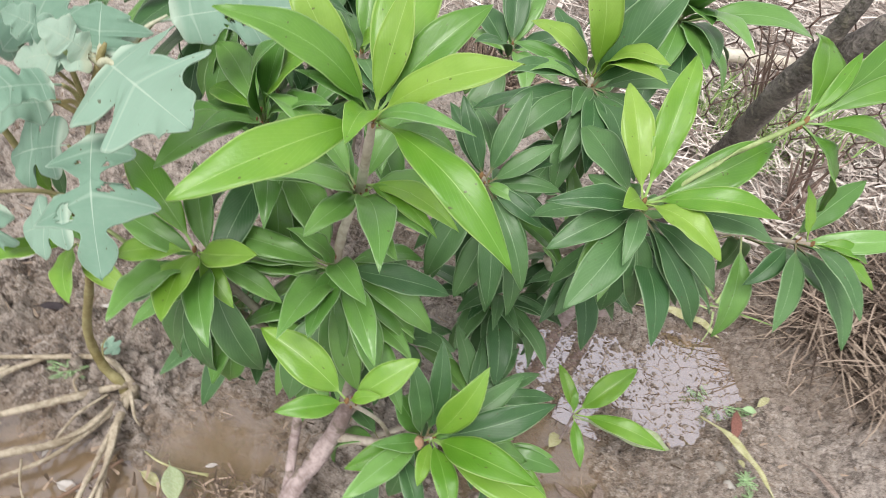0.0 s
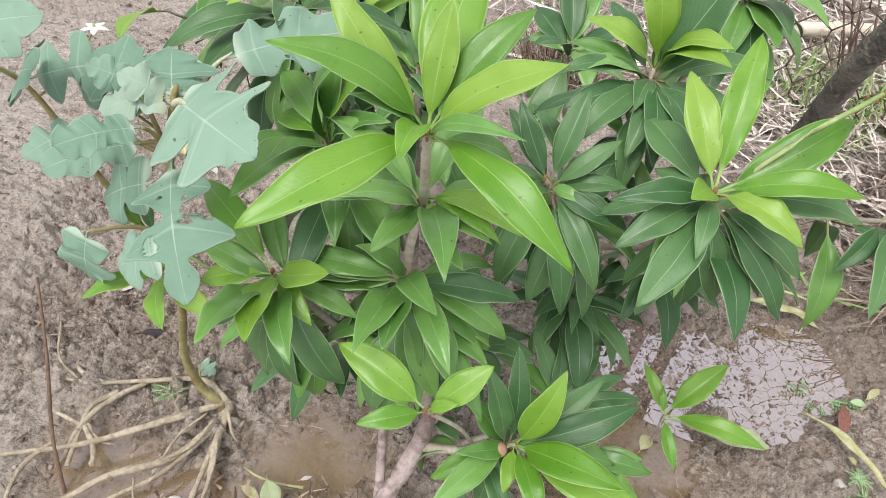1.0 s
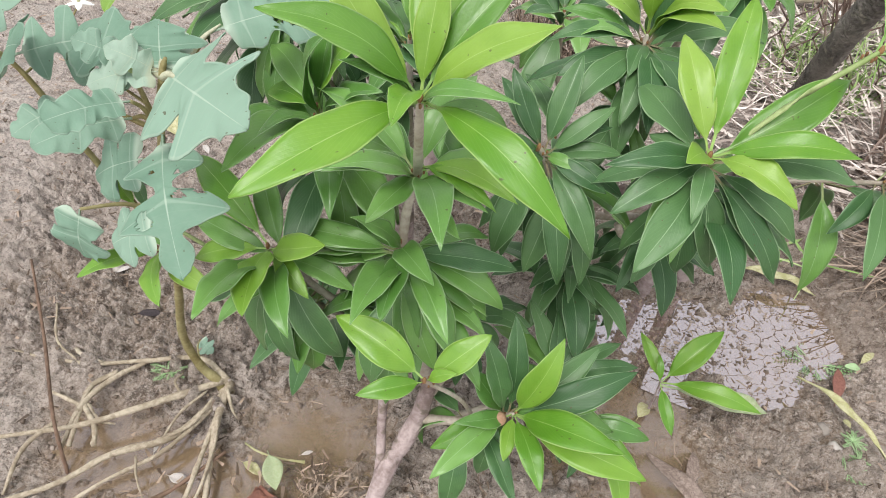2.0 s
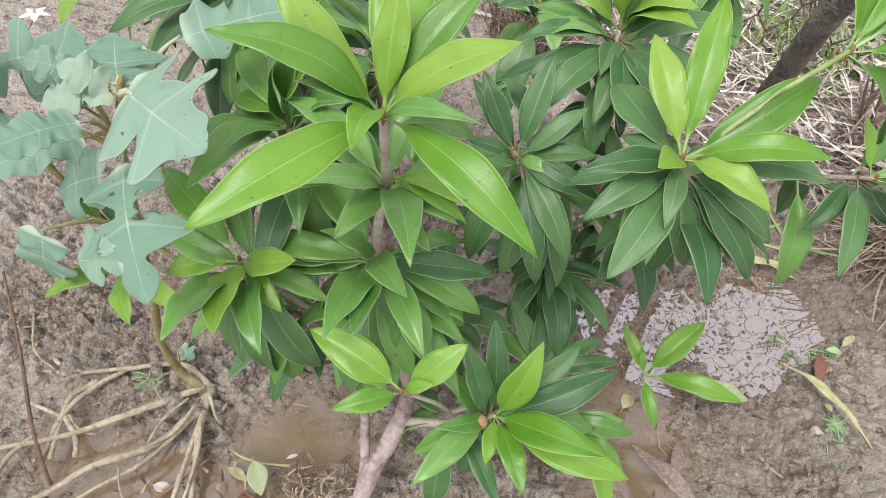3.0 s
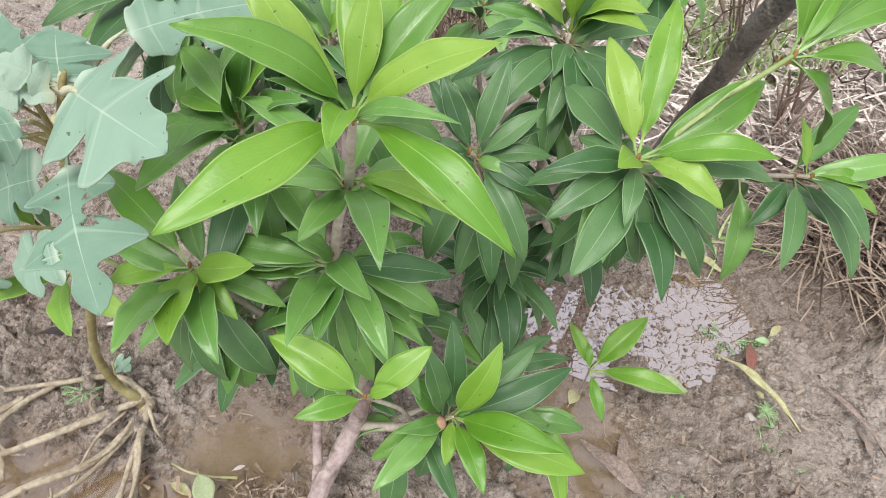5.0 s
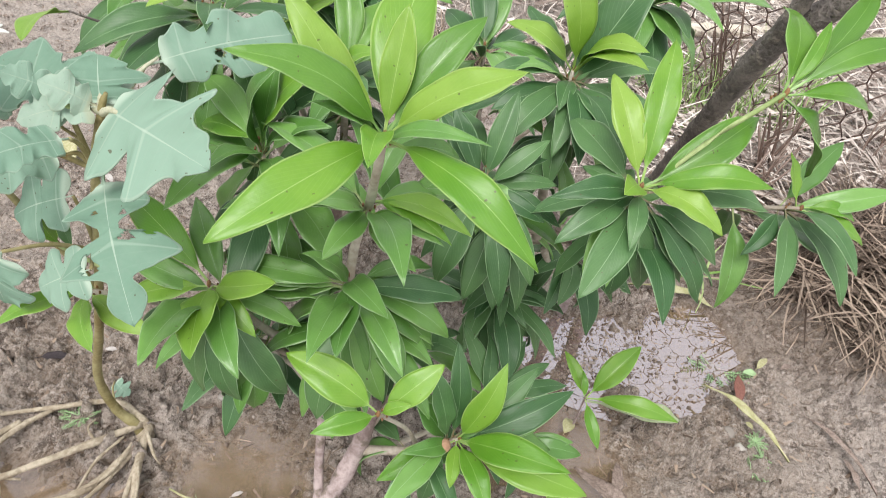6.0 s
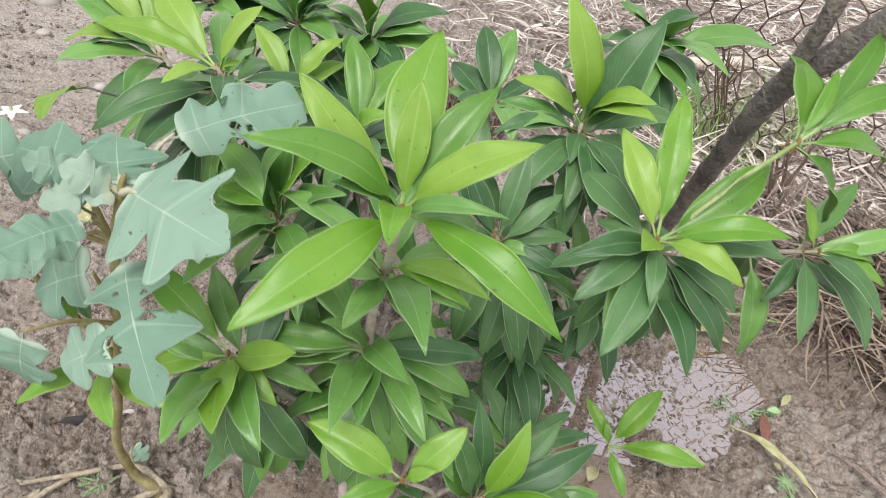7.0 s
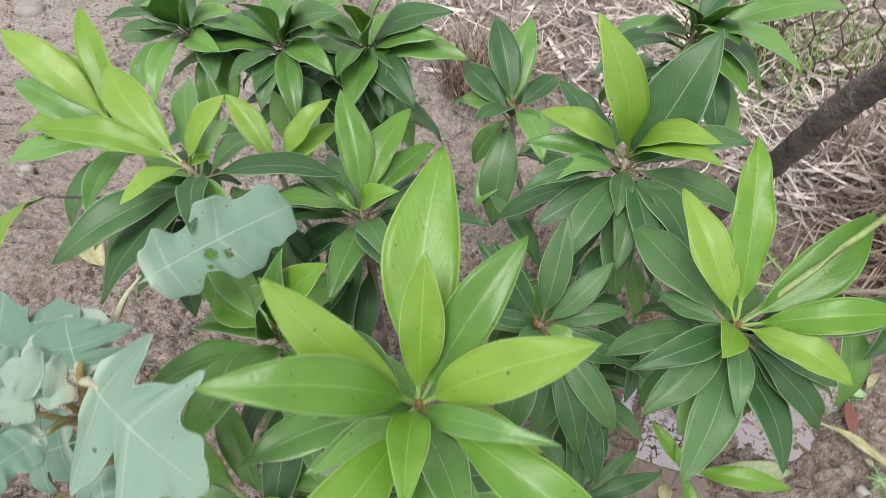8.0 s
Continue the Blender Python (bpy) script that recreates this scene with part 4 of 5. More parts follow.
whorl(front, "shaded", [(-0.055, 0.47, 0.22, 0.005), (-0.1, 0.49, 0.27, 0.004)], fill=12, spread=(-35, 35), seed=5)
whorl(front, "leftlow", [(-0.09, 0.46, 0.33, 0.004), (-0.20, 0.44, 0.385, 0.003)])
whorl(front, "leftup", [(-0.20, 0.44, 0.385, 0.0026), (-0.255, 0.434, 0.42, 0.002)], bud=False, bark=STALK)
fruit = part("fruit", mesh_of("fruit", *ball_data((lc[0] - 0.008, lc[1] - 0.016, lc[2] + 0.012), 0.0082, 10, 12), FRUIT), front, "small round brown fruit")

right = thing("sapodilla_shrub", "leafy sapodilla shrub beside the puddle", "shrub", "sapodilla shrubs", (0.258, 0.955, 0))
tube("stem", [(0.270, 0.957, -0.03, 0.012), (0.262, 0.935, 0.13, 0.011), (0.215, 0.83, 0.28, 0.010), (0.15, 0.70, 0.41, 0.008)], BARK_PINK, right, "pinkish grey smooth bark", sides=12, wobble=0.05, knots=0.1)
tube("stem", [(0.337, 1.01, -0.03, 0.0125), (0.330, 0.98, 0.11, 0.011), (0.29, 0.87, 0.25, 0.010), (0.225, 0.69, 0.38, 0.007)], BARK_PINK, right, sides=10, wobble=0.05, knots=0.1)
whorl(right, "right", [(0.23, 0.70, 0.37, 0.007), (0.20, 0.61, 0.48, 0.005)], extra=14, seed=1)
whorl(right, "top", [(0.145, 0.715, 0.36, 0.007), (0.125, 0.725, 0.49, 0.005)], fill=4, extra=14, seed=2)
whorl(right, "midback", [(0.218, 0.84, 0.27, 0.006), (0.10, 0.735, 0.33, 0.0045)], fill=5, extra=10, seed=3)
whorl(right, "inner", [(0.205, 0.80, 0.31, 0.006), (0.09, 0.63, 0.44, 0.0045)], extra=8, seed=6)
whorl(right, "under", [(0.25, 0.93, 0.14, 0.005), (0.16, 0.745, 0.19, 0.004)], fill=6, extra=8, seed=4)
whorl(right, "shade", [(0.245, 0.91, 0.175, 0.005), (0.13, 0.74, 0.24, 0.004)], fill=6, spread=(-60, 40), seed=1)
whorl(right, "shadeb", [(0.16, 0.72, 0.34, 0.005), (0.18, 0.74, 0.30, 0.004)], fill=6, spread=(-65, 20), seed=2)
whorl(right, "farright", [(0.16, 0.66, 0.43, 0.003), (0.28, 0.665, 0.495, 0.0024)], extra=4, seed=5)
whorl(right, "upright", [(0.192, 0.560, 0.552, 0.0024), (0.235, 0.569, 0.632, 0.0022)], bark=STALK)

rear = thing("sapodilla_shrub", "sapodilla shrub with pale new leaf tips", "shrub", "sapodilla shrubs", (-0.14, 0.78, 0))
tube("stem", [(-0.14, 0.78, -0.03, 0.018), (-0.14, 0.77, 0.15, 0.015), (-0.13, 0.73, 0.33, 0.010)], BARK_PINK, rear, "pinkish grey smooth bark", sides=12, wobble=0.05, knots=0.1)
whorl(rear, "backleft", [(-0.135, 0.75, 0.25, 0.007), (-0.20, 0.66, 0.47, 0.0045)], fill=6, extra=20, seed=1)
whorl(rear, "backfar", [(-0.15, 0.74, 0.28, 0.006), (-0.26, 0.68, 0.47, 0.004)], fill=4, extra=8, seed=4)
far_branch = tube("branch", [(-0.27, 0.68, 0.48, 0.0024), (-0.33, 0.655, 0.54, 0.0018), (-0.386, 0.617, 0.575, 0.0012)], BARK_GREY, rear, sides=7)
leaf(far_branch, (-0.386, 0.617, 0.575), (0.006, -0.080, 0.006), 0.42, 0.1, LIME, 1, up=(-0.3, -0.4, 0.8))
whorl(rear, "sprigback", [(-0.13, 0.72, 0.36, 0.0045), (-0.175, 0.675, 0.52, 0.0025)])
whorl(rear, "back", [(-0.13, 0.74, 0.30, 0.007), (-0.11, 0.67, 0.45, 0.005)], fill=8, extra=16, seed=2)

back = thing("sapodilla_shrub", "dark-leaved sapodilla shrub behind the others", "shrub", "sapodilla shrubs", (-0.2, 1.1, 0))
tube("stem", [(-0.2, 1.1, -0.03, 0.018), (-0.2, 1.08, 0.16, 0.014), (-0.21, 1.05, 0.32, 0.010)], BARK_PINK, back, "pinkish grey smooth bark", sides=12, wobble=0.05, knots=0.1)
whorl(back, "fara", [(-0.205, 1.06, 0.27, 0.006), (-0.27, 1.0, 0.42, 0.0045)], fill=12, extra=22, seed=1, broad=1.22)
whorl(back, "farc", [(-0.21, 1.05, 0.30, 0.005), (-0.32, 1.03, 0.45, 0.004)], fill=12, extra=10, seed=5, broad=1.22)
whorl(back, "farb", [(-0.205, 1.06, 0.27, 0.006), (-0.195, 1.04, 0.40, 0.0045)], fill=12, extra=22, seed=2, broad=1.22)

side = thing("sapodilla_shrub", "slender dusty-leaved sapodilla shrub on bare mud", "shrub", "sapodilla shrubs", (0.06, 1.06, 0))
tube("stem", [(0.06, 1.06, -0.03, 0.013), (0.055, 1.05, 0.15, 0.010), (0.06, 1.0, 0.28, 0.007)], BARK_PINK, side, sides=10, wobble=0.05, knots=0.1)
whorl(side, "dusk", [(0.058, 1.02, 0.24, 0.005), (0.025, 0.965, 0.38, 0.004)], fill=6, extra=6, seed=1, broad=1.22)
whorl(side, "topright", [(0.058, 1.02, 0.24, 0.005), (0.17, 0.97, 0.46, 0.004)], fill=8, extra=12, seed=2, broad=1.22)

seed_place = WHORLS["seedling"][0]
seedling = thing("seedling", "small seedling with pale green leaves in wet mud", "seedling", "", (seed_place[0] + 0.01, seed_place[1] + 0.015, 0))
sprout = whorl(seedling, "seedling", [(seed_place[0] + 0.01, seed_place[1] + 0.015, -0.02, 0.0022), (seed_place[0] + 0.006, seed_place[1] + 0.01, 0.05, 0.0016)], bud=False)
leaf(sprout, seed_place, (0.471 - seed_place[0], 0.73 - seed_place[1], 0.05 - seed_place[2]), 0.2, 0.05, WILTED, 2, up=(0, -0.3, 0.9), label="pale drying leaf")

# ---- the lobed nightshade ----
nightshade = thing("nightshade_plant", "wild eggplant with dusty blue-green lobed leaves, insect-bitten", "plant", "", (-0.325, 0.505, 0))
main_stem = tube("stem", [(-0.316, 0.492, -0.01, 0.0085), (-0.330, 0.496, 0.028, 0.0072), (-0.352, 0.494, 0.06, 0.0062), (-0.359, 0.487, 0.14, 0.0056), (-0.318, 0.462, 0.28, 0.0047), (-0.27, 0.432, 0.45, 0.0040), (-0.245, 0.42, 0.56, 0.0036), (-0.231, 0.422, 0.617, 0.0029), (-0.226, 0.424, 0.632, 0.0014)], STEM_EGG, nightshade, "woody green-brown stem", sides=10, wobble=0.05, knots=0.15)
NIGHT_LEAVES = []
NIGHT_LEAVES += [
    ((-0.231, 0.425, 0.618), (0.115, -0.073, 0.030), 0.94, 0.05, ()),
    ((-0.235, 0.495, 0.617), (0.092, 0.086, 0.012), 0.58, 0.06, ((0.46, 0.60, 0.036), (0.55, 0.68, 0.024), (0.42, 0.72, 0.018), (0.47, 0.42, 0.010))),
    ((-0.218, 0.392, 0.585), (0.069, -0.094, -0.042), 0.56, 0.1, ((0.50, 0.36, 0.03), (0.64, 0.74, 0.05), (0.58, 0.78, 0.035), (0.35, 0.34, 0.02), (0.30, 0.62, 0.014), (0.48, 0.12, 0.05))),
    ((-0.234, 0.386, 0.614), (-0.029, -0.054, 0.008), 0.62, 0.08, ()),
]
NIGHT_LEAVES += [
    ((-0.231, 0.422, 0.619), (-0.010, 0.022, 0.030), 1.5, 0.05, ()),
    ((-0.264, 0.420, 0.626), (-0.026, -0.016, 0.016), 0.7, 0.05, ()),
    ((-0.231, 0.422, 0.619), (-0.111, 0.038, -0.013), 0.62, 0.1, ()),
    ((-0.306, 0.369, 0.494), (-0.010, -0.005, -0.060), 0.85, 0.1, ()),
]
NIGHT_LEAVES += [
    ((-0.231, 0.371, 0.499), (-0.042, -0.012, -0.026), 0.85, 0.1, ()),
    ((-0.276, 0.426, 0.518), (-0.058, -0.005, -0.037), 0.8, 0.1, ()),
    ((-0.231, 0.422, 0.619), (-0.046, 0.042, 0.008), 0.8, 0.1, ()),
    ((-0.259, 0.409, 0.577), (-0.04, -0.065, 0.004), 0.6, 0.1, ()),
]
NIGHT_LEAVES += [
    ((-0.334, 0.418, 0.561), (-0.026, -0.04, -0.012), 0.65, 0.1, ()),
    ((-0.385, 0.430, 0.590), (0.056, 0.052, 0.004), 0.95, 0.08, ()),
    ((-0.385, 0.425, 0.590), (0.045, -0.022, 0.035), 0.85, 0.1, ()),
    ((-0.355, 0.352, 0.668), (0.055, 0.04, 0.015), 0.7, 0.1, ()),
]
tube("stem", [(-0.29, 0.445, 0.38, 0.0035), (-0.345, 0.435, 0.49, 0.003), (-0.388, 0.432, 0.575, 0.0024), (-0.389, 0.40, 0.62, 0.0019), (-0.36, 0.356, 0.665, 0.0014)], STEM_EGG, nightshade, sides=8, wobble=0.05)
tube("flower_stalk", [(-0.385, 0.432, 0.57, 0.0014), (-0.399, 0.49, 0.568, 0.0011), (-0.404, 0.533, 0.585, 0.0009)], STEM_EGG, nightshade, sides=6)
tube("flower_stalk", [(-0.25, 0.42, 0.585, 0.0014), (-0.272, 0.42, 0.60, 0.0011), (-0.278, 0.429, 0.619, 0.0009)], STEM_EGG, nightshade, sides=6)
for i, (base, way, ratio, arch, holes) in enumerate(NIGHT_LEAVES):
    b = Vector(base)
    leaf(main_stem, b, way, ratio, arch, DUSTY, i, up=(-0.36, -0.48, 0.77) if i == 0 else (0.1, -0.55, 0.8), outline="lobed_lop" if i == 0 else "lobed_deep" if i in (2, 13) else "lobed_plain" if i in (1, 3, 6, 10, 11) else "lobed", holes=holes)
    if i < 13 and (b - Vector((-0.231, 0.422, 0.619))).length > 0.012:
        near = Vector((-0.245, 0.42, 0.56)) if b.z > 0.52 else Vector((-0.27, 0.432, 0.45))
        tube("leaf_stalk", [(*near, 0.0025), (*(0.5 * (near + b) + Vector((0, 0, 0.008))), 0.002), (*b, 0.0015)], STEM_EGG, nightshade, sides=6)
for i, (dx, dy, dz, size) in enumerate(((-0.046, -0.027, -0.009, 0.55), (-0.030, -0.014, 0.020, 0.70), (-0.026, 0.014, 0.017, 0.9), (-0.034, 0.034, 0.006, 0.70), (0.004, 0.044, 0.012, 0.8))):
    leaf(main_stem, (-0.233 - 0.002 * i, 0.421, 0.620), (dx, dy, dz), size, 0.12, WOOLLY, i, up=(0.05, -0.5, 0.8), outline="lobed", label="pale woolly new leaf")
for i, (dx, dy, dz) in enumerate(((0.026, -0.014, 0.008), (-0.036, -0.002, 0.008), (-0.004, 0.012, 0.010))):
    c = Vector((-0.231, 0.422, 0.619))
    tip = c + Vector((dx, dy, dz))
    tube("leaf_stalk", [(*(c - Vector((0, 0, 0.004))), 0.0034), (*((c + tip) / 2 + Vector((0, 0, 0.002))), 0.0025), (*tip, 0.0007)], FELT, nightshade, "pale felted stalk", sides=8)
tube("leaf_stalk", [(-0.234, 0.424, 0.606, 0.0032), (-0.231, 0.452, 0.612, 0.0027), (-0.234, 0.482, 0.617, 0.0020), (-0.230, 0.505, 0.620, 0.0009)], FELT, nightshade, sides=8)
part("flower_bud", mesh_of("flower_bud", *ball_data((-0.249, 0.413, 0.617), 0.0062, 8, 10, 1.3), STALK), nightshade, "yellow-green flower bud")


def star_flower(c, r, turn):
    """Five pointed white petals, cupped, round a small yellow cone of anthers."""
    c = Vector(c)
    flower = part("flower", mesh_of("flower_cone", *ball_data(c + Vector((0, 0, 0.002)), 0.0016, squash=1.6), DRY_YELLOW), nightshade, "small white star-shaped flower")
    for k in range(5):
        a = turn + k * 2 * math.pi / 5
        out, across = Vector((math.cos(a), math.sin(a), 0.15)), Vector((-math.sin(a), math.cos(a), 0))
        rows = []
        for t, w in ((0.1, 0.10), (0.35, 0.24), (0.65, 0.20), (1.0, 0.02)):
            mid = c + out * r * t - Vector((0, 0, 0.25 * r * t * t))
            rows += [mid - across * r * w, mid + Vector((0, 0, 0.06 * r)), mid + across * r * w]
        rows += [v - Vector((0, 0, 0.0005)) for v in rows]
        faces = []
        for i in range(3):
            for j in range(2):
                p = 3 * i + j
                faces += [(p, p + 1, p + 4, p + 3), (12 + p, 15 + p, 16 + p, 13 + p)]
        part("petal", mesh_of("petal", rows, faces, PETAL), flower)


star_flower((-0.404, 0.534, 0.587), 0.014, 0.3)
star_flower((-0.278, 0.429, 0.621), 0.012, 0.8)

# ---- dead branch lying in the mud round the nightshade's foot ----
dead = thing("dead_branch", "bleached forked dead branch lying on the mud", "branch", "", (-0.33, 0.5, 0))
DEAD = []
DEAD += [
    [(-0.318, 0.498, 0.02, 0.0059), (-0.37, 0.520, 0.024, 0.0040), (-0.443, 0.487, 0.022, 0.0033), (-0.53, 0.452, 0.016, 0.0030), (-0.66, 0.43, 0.012, 0.0020)],
    [(-0.318, 0.498, 0.018, 0.0053), (-0.389, 0.43, 0.026, 0.0042), (-0.458, 0.371, 0.022, 0.0036), (-0.56, 0.32, 0.014, 0.0026)],
    [(-0.316, 0.498, 0.02, 0.0065), (-0.30, 0.44, 0.022, 0.0053), (-0.277, 0.389, 0.020, 0.0040), (-0.25, 0.33, 0.014, 0.0033), (-0.23, 0.27, 0.01, 0.0026)],
    [(-0.310, 0.48, 0.018, 0.0046), (-0.34, 0.40, 0.023, 0.0046), (-0.397, 0.343, 0.022, 0.0043), (-0.445, 0.286, 0.016, 0.0040), (-0.52, 0.22, 0.01, 0.0033)],
]
DEAD += [
    [(-0.308, 0.465, 0.020, 0.0034), (-0.334, 0.373, 0.020, 0.0026), (-0.39, 0.31, 0.018, 0.0026), (-0.43, 0.24, 0.012, 0.0020)],
    [(-0.443, 0.487, 0.020, 0.0026), (-0.475, 0.44, 0.024, 0.0040), (-0.486, 0.385, 0.022, 0.0036), (-0.47, 0.33, 0.014, 0.0026)],
    [(-0.482, 0.395, 0.020, 0.0026), (-0.445, 0.38, 0.020, 0.0020), (-0.425, 0.383, 0.018, 0.0013)],
    [(-0.54, 0.40, 0.016, 0.0026), (-0.50, 0.395, 0.02, 0.0030), (-0.475, 0.39, 0.02, 0.0026)],
]
DEAD += [
    [(-0.64, 0.53, 0.02, 0.0015), (-0.58, 0.47, 0.03, 0.002), (-0.545, 0.455, 0.02, 0.0015)],
    [(-0.36, 0.455, 0.02, 0.0022), (-0.378, 0.468, 0.026, 0.0018), (-0.385, 0.49, 0.022, 0.0012)],
    [(-0.30, 0.44, 0.02, 0.004), (-0.285, 0.36, 0.022, 0.0035), (-0.27, 0.29, 0.016, 0.003)],
    [(-0.50, 0.36, 0.018, 0.003), (-0.515, 0.31, 0.02, 0.003), (-0.50, 0.25, 0.012, 0.002)],
]
DEAD += [
    [(-0.335, 0.472, 0.02, 0.002), (-0.345, 0.43, 0.026, 0.002), (-0.352, 0.38, 0.02, 0.0014)],
    [(-0.47, 0.455, 0.022, 0.0035), (-0.488, 0.424, 0.026, 0.004), (-0.484, 0.39, 0.022, 0.0036), (-0.46, 0.335, 0.016, 0.003)],
    [(-0.484, 0.395, 0.02, 0.0034), (-0.445, 0.372, 0.022, 0.0034), (-0.43, 0.345, 0.018, 0.003)],
    [(-0.56, 0.475, 0.018, 0.003), (-0.535, 0.462, 0.032, 0.0026), (-0.505, 0.459, 0.024, 0.002)],
]
DEAD += [
    [(-0.305, 0.485, 0.03, 0.003), (-0.285, 0.46, 0.022, 0.002), (-0.272, 0.458, 0.008, 0.001)],
    [(-0.315, 0.46, 0.03, 0.0026), (-0.325, 0.414, 0.028, 0.0022), (-0.345, 0.385, 0.024, 0.0018)],
    [(-0.292, 0.44, 0.03, 0.002), (-0.276, 0.40, 0.03, 0.0022), (-0.262, 0.345, 0.022, 0.002), (-0.268, 0.32, 0.012, 0.0012)],
    [(-0.37, 0.35, 0.02, 0.0016), (-0.345, 0.32, 0.028, 0.0014), (-0.315, 0.30, 0.012, 0.001)],
]
for i, line in enumerate(DEAD):
    kink = random.Random(i)
    line = [(x + kink.uniform(-0.004, 0.004), y + kink.uniform(-0.004, 0.004), z + 0.006 + kink.uniform(-0.002, 0.004), r * kink.uniform(0.9, 1.2)) for x, y, z, r in line]
    tube("twig", line, BARK_DEAD, dead, sides=8, wobble=0.1, seed=i, knots=0.25)
part("root_crown", mesh_of("root_crown", *ball_data((-0.316, 0.494, 0.012), 0.013, squash=0.8), BARK_DEAD), dead)

# ---- the leaning grey trunk ----
trunk = thing("leaning_tree", "leaning grey tree with rough scarred bark, forked", "tree", "", (0.38, 1.237, 0))
tube("trunk", [(0.384, 1.265, -0.04, 0.0255), (0.379, 1.223, 0.02, 0.0170), (0.366, 1.13, 0.15, 0.0155), (0.351, 1.024, 0.30, 0.0145), (0.332, 0.882, 0.50, 0.0138), (0.321, 0.797, 0.62, 0.0140), (0.327, 0.762, 0.675, 0.0138), (0.345, 0.735, 0.72, 0.0130), (0.39, 0.69, 0.85, 0.0125), (0.46, 0.64, 1.3, 0.0110)], BARK_GREY, trunk, sides=20, steps=10, wobble=0.06, knots=0.10)
tube("limb", [(0.323, 0.812, 0.60, 0.0080), (0.317, 0.768, 0.66, 0.0092), (0.312, 0.735, 0.71, 0.0085), (0.308, 0.71, 0.78, 0.0080), (0.31, 0.69, 1.0, 0.0070), (0.30, 0.70, 1.4, 0.0050)], BARK_GREY, trunk, sides=14, steps=8, wobble=0.07, knots=0.12)
for z, turn, r in ((0.435, 0.2, 0.0075), (0.56, 0.5, 0.0065), (0.39, -0.3, 0.006), (0.50, 0.7, 0.006)):
    # raised round scars of lost limbs, on the side of the bark that faces up
    c = Vector((0.380 - 0.095 * z, 1.237 - 0.71 * z, z)) + Vector((math.sin(turn) * 0.8, -0.55, 0.75)).normalized() * 0.0115
    part("bark_scar", mesh_of("bark_scar", *ball_data(c, r, 7, 10, 0.8), BARK_DEAD), trunk, "pale healed limb scar")

# ---- fence of hexagonal netting ----
fence = thing("wire_fence", "sagging rusty hexagonal wire netting over dry straw", "fence", "", (1.3, 1.75, 0))


def hex_net(x0, x1, y0, y1, height, cell, row):
    """Netting in a slanting upright plane: each cell two slanting wires and a twisted upright one."""
    pieces = []
    length = math.hypot(x1 - x0, y1 - y0)

    def at(u, z):
        s = u / length
        sag = 0.035 * noise.noise(Vector((u * 1.7, z * 2.1, 3.0)))
        j = 0.034 * noise.noise(Vector((u * 7, z * 7, 1.0)))
        return Vector((x0 + (x1 - x0) * s + j, y0 + (y1 - y0) * s + sag * 2, max(0.005, z + 0.6 * j + sag)))

    def wire(a, b, r):
        r *= 1.0 - 0.35 * max(0.0, min(1.0, (a.z - 0.45) / 0.2))
        mid = (a + b) / 2 + Vector((0, 0, 0.001))
        pieces.append(tube_data([(*a, r), (*mid, r), (*b, r)], sides=4, steps=1))

    cols, rows = int(length / cell), int(height / row)
    for i in range(cols):
        for k in range(rows):
            u, z = (i + (0.5 if k % 2 else 0)) * cell, k * row
            wire(at(u, z), at(u, z + row * 0.45), 0.0026)
            top = at(u, z + row * 0.45)
            wire(top, at(u - cell / 2, z + row), 0.0020)
            wire(top, at(u + cell / 2, z + row), 0.0020)
    for z in (0.02, height * 0.5, height - 0.01):
        pieces.append(tube_data([(*at(length * k / 30, z), 0.0016) for k in range(31)], sides=4, steps=1))
    return joined(pieces)


part("netting", mesh_of("netting", *hex_net(0.42, 3.2, 1.83, 1.55, 1.5, 0.075, 0.064), WIRE), fence)
for x, y in ((1.68, 1.70), (3.2, 1.55)):
    tube("post", [(x, y + 0.03, -0.1, 0.02), (x + 0.01, y + 0.03, 0.8, 0.019), (x, y + 0.03, 1.6, 0.017)], BARK_GREY, fence, sides=9, wobble=0.06)

pole = thing("bamboo_pole", "bleached bamboo pole lying on dry straw", "pole", "", (1.4, 2.68, 0))
tube("cane", [(0.55, 2.30, 0.065, 0.022), (0.9, 2.46, 0.07, 0.023), (1.4, 2.68, 0.07, 0.023), (2.3, 3.08, 0.065, 0.021)], BAMBOO, pole, sides=12, steps=8, wobble=0.02)
for x in (0.68, 0.99, 1.32, 1.66, 2.0):
    y = 2.30 + (x - 0.55) * 0.448
    tube("node", [(x - 0.006, y - 0.003, 0.07, 0.0235), (x, y, 0.07, 0.0255), (x + 0.006, y + 0.003, 0.07, 0.0235)], BAMBOO, pole, sides=12, steps=2)



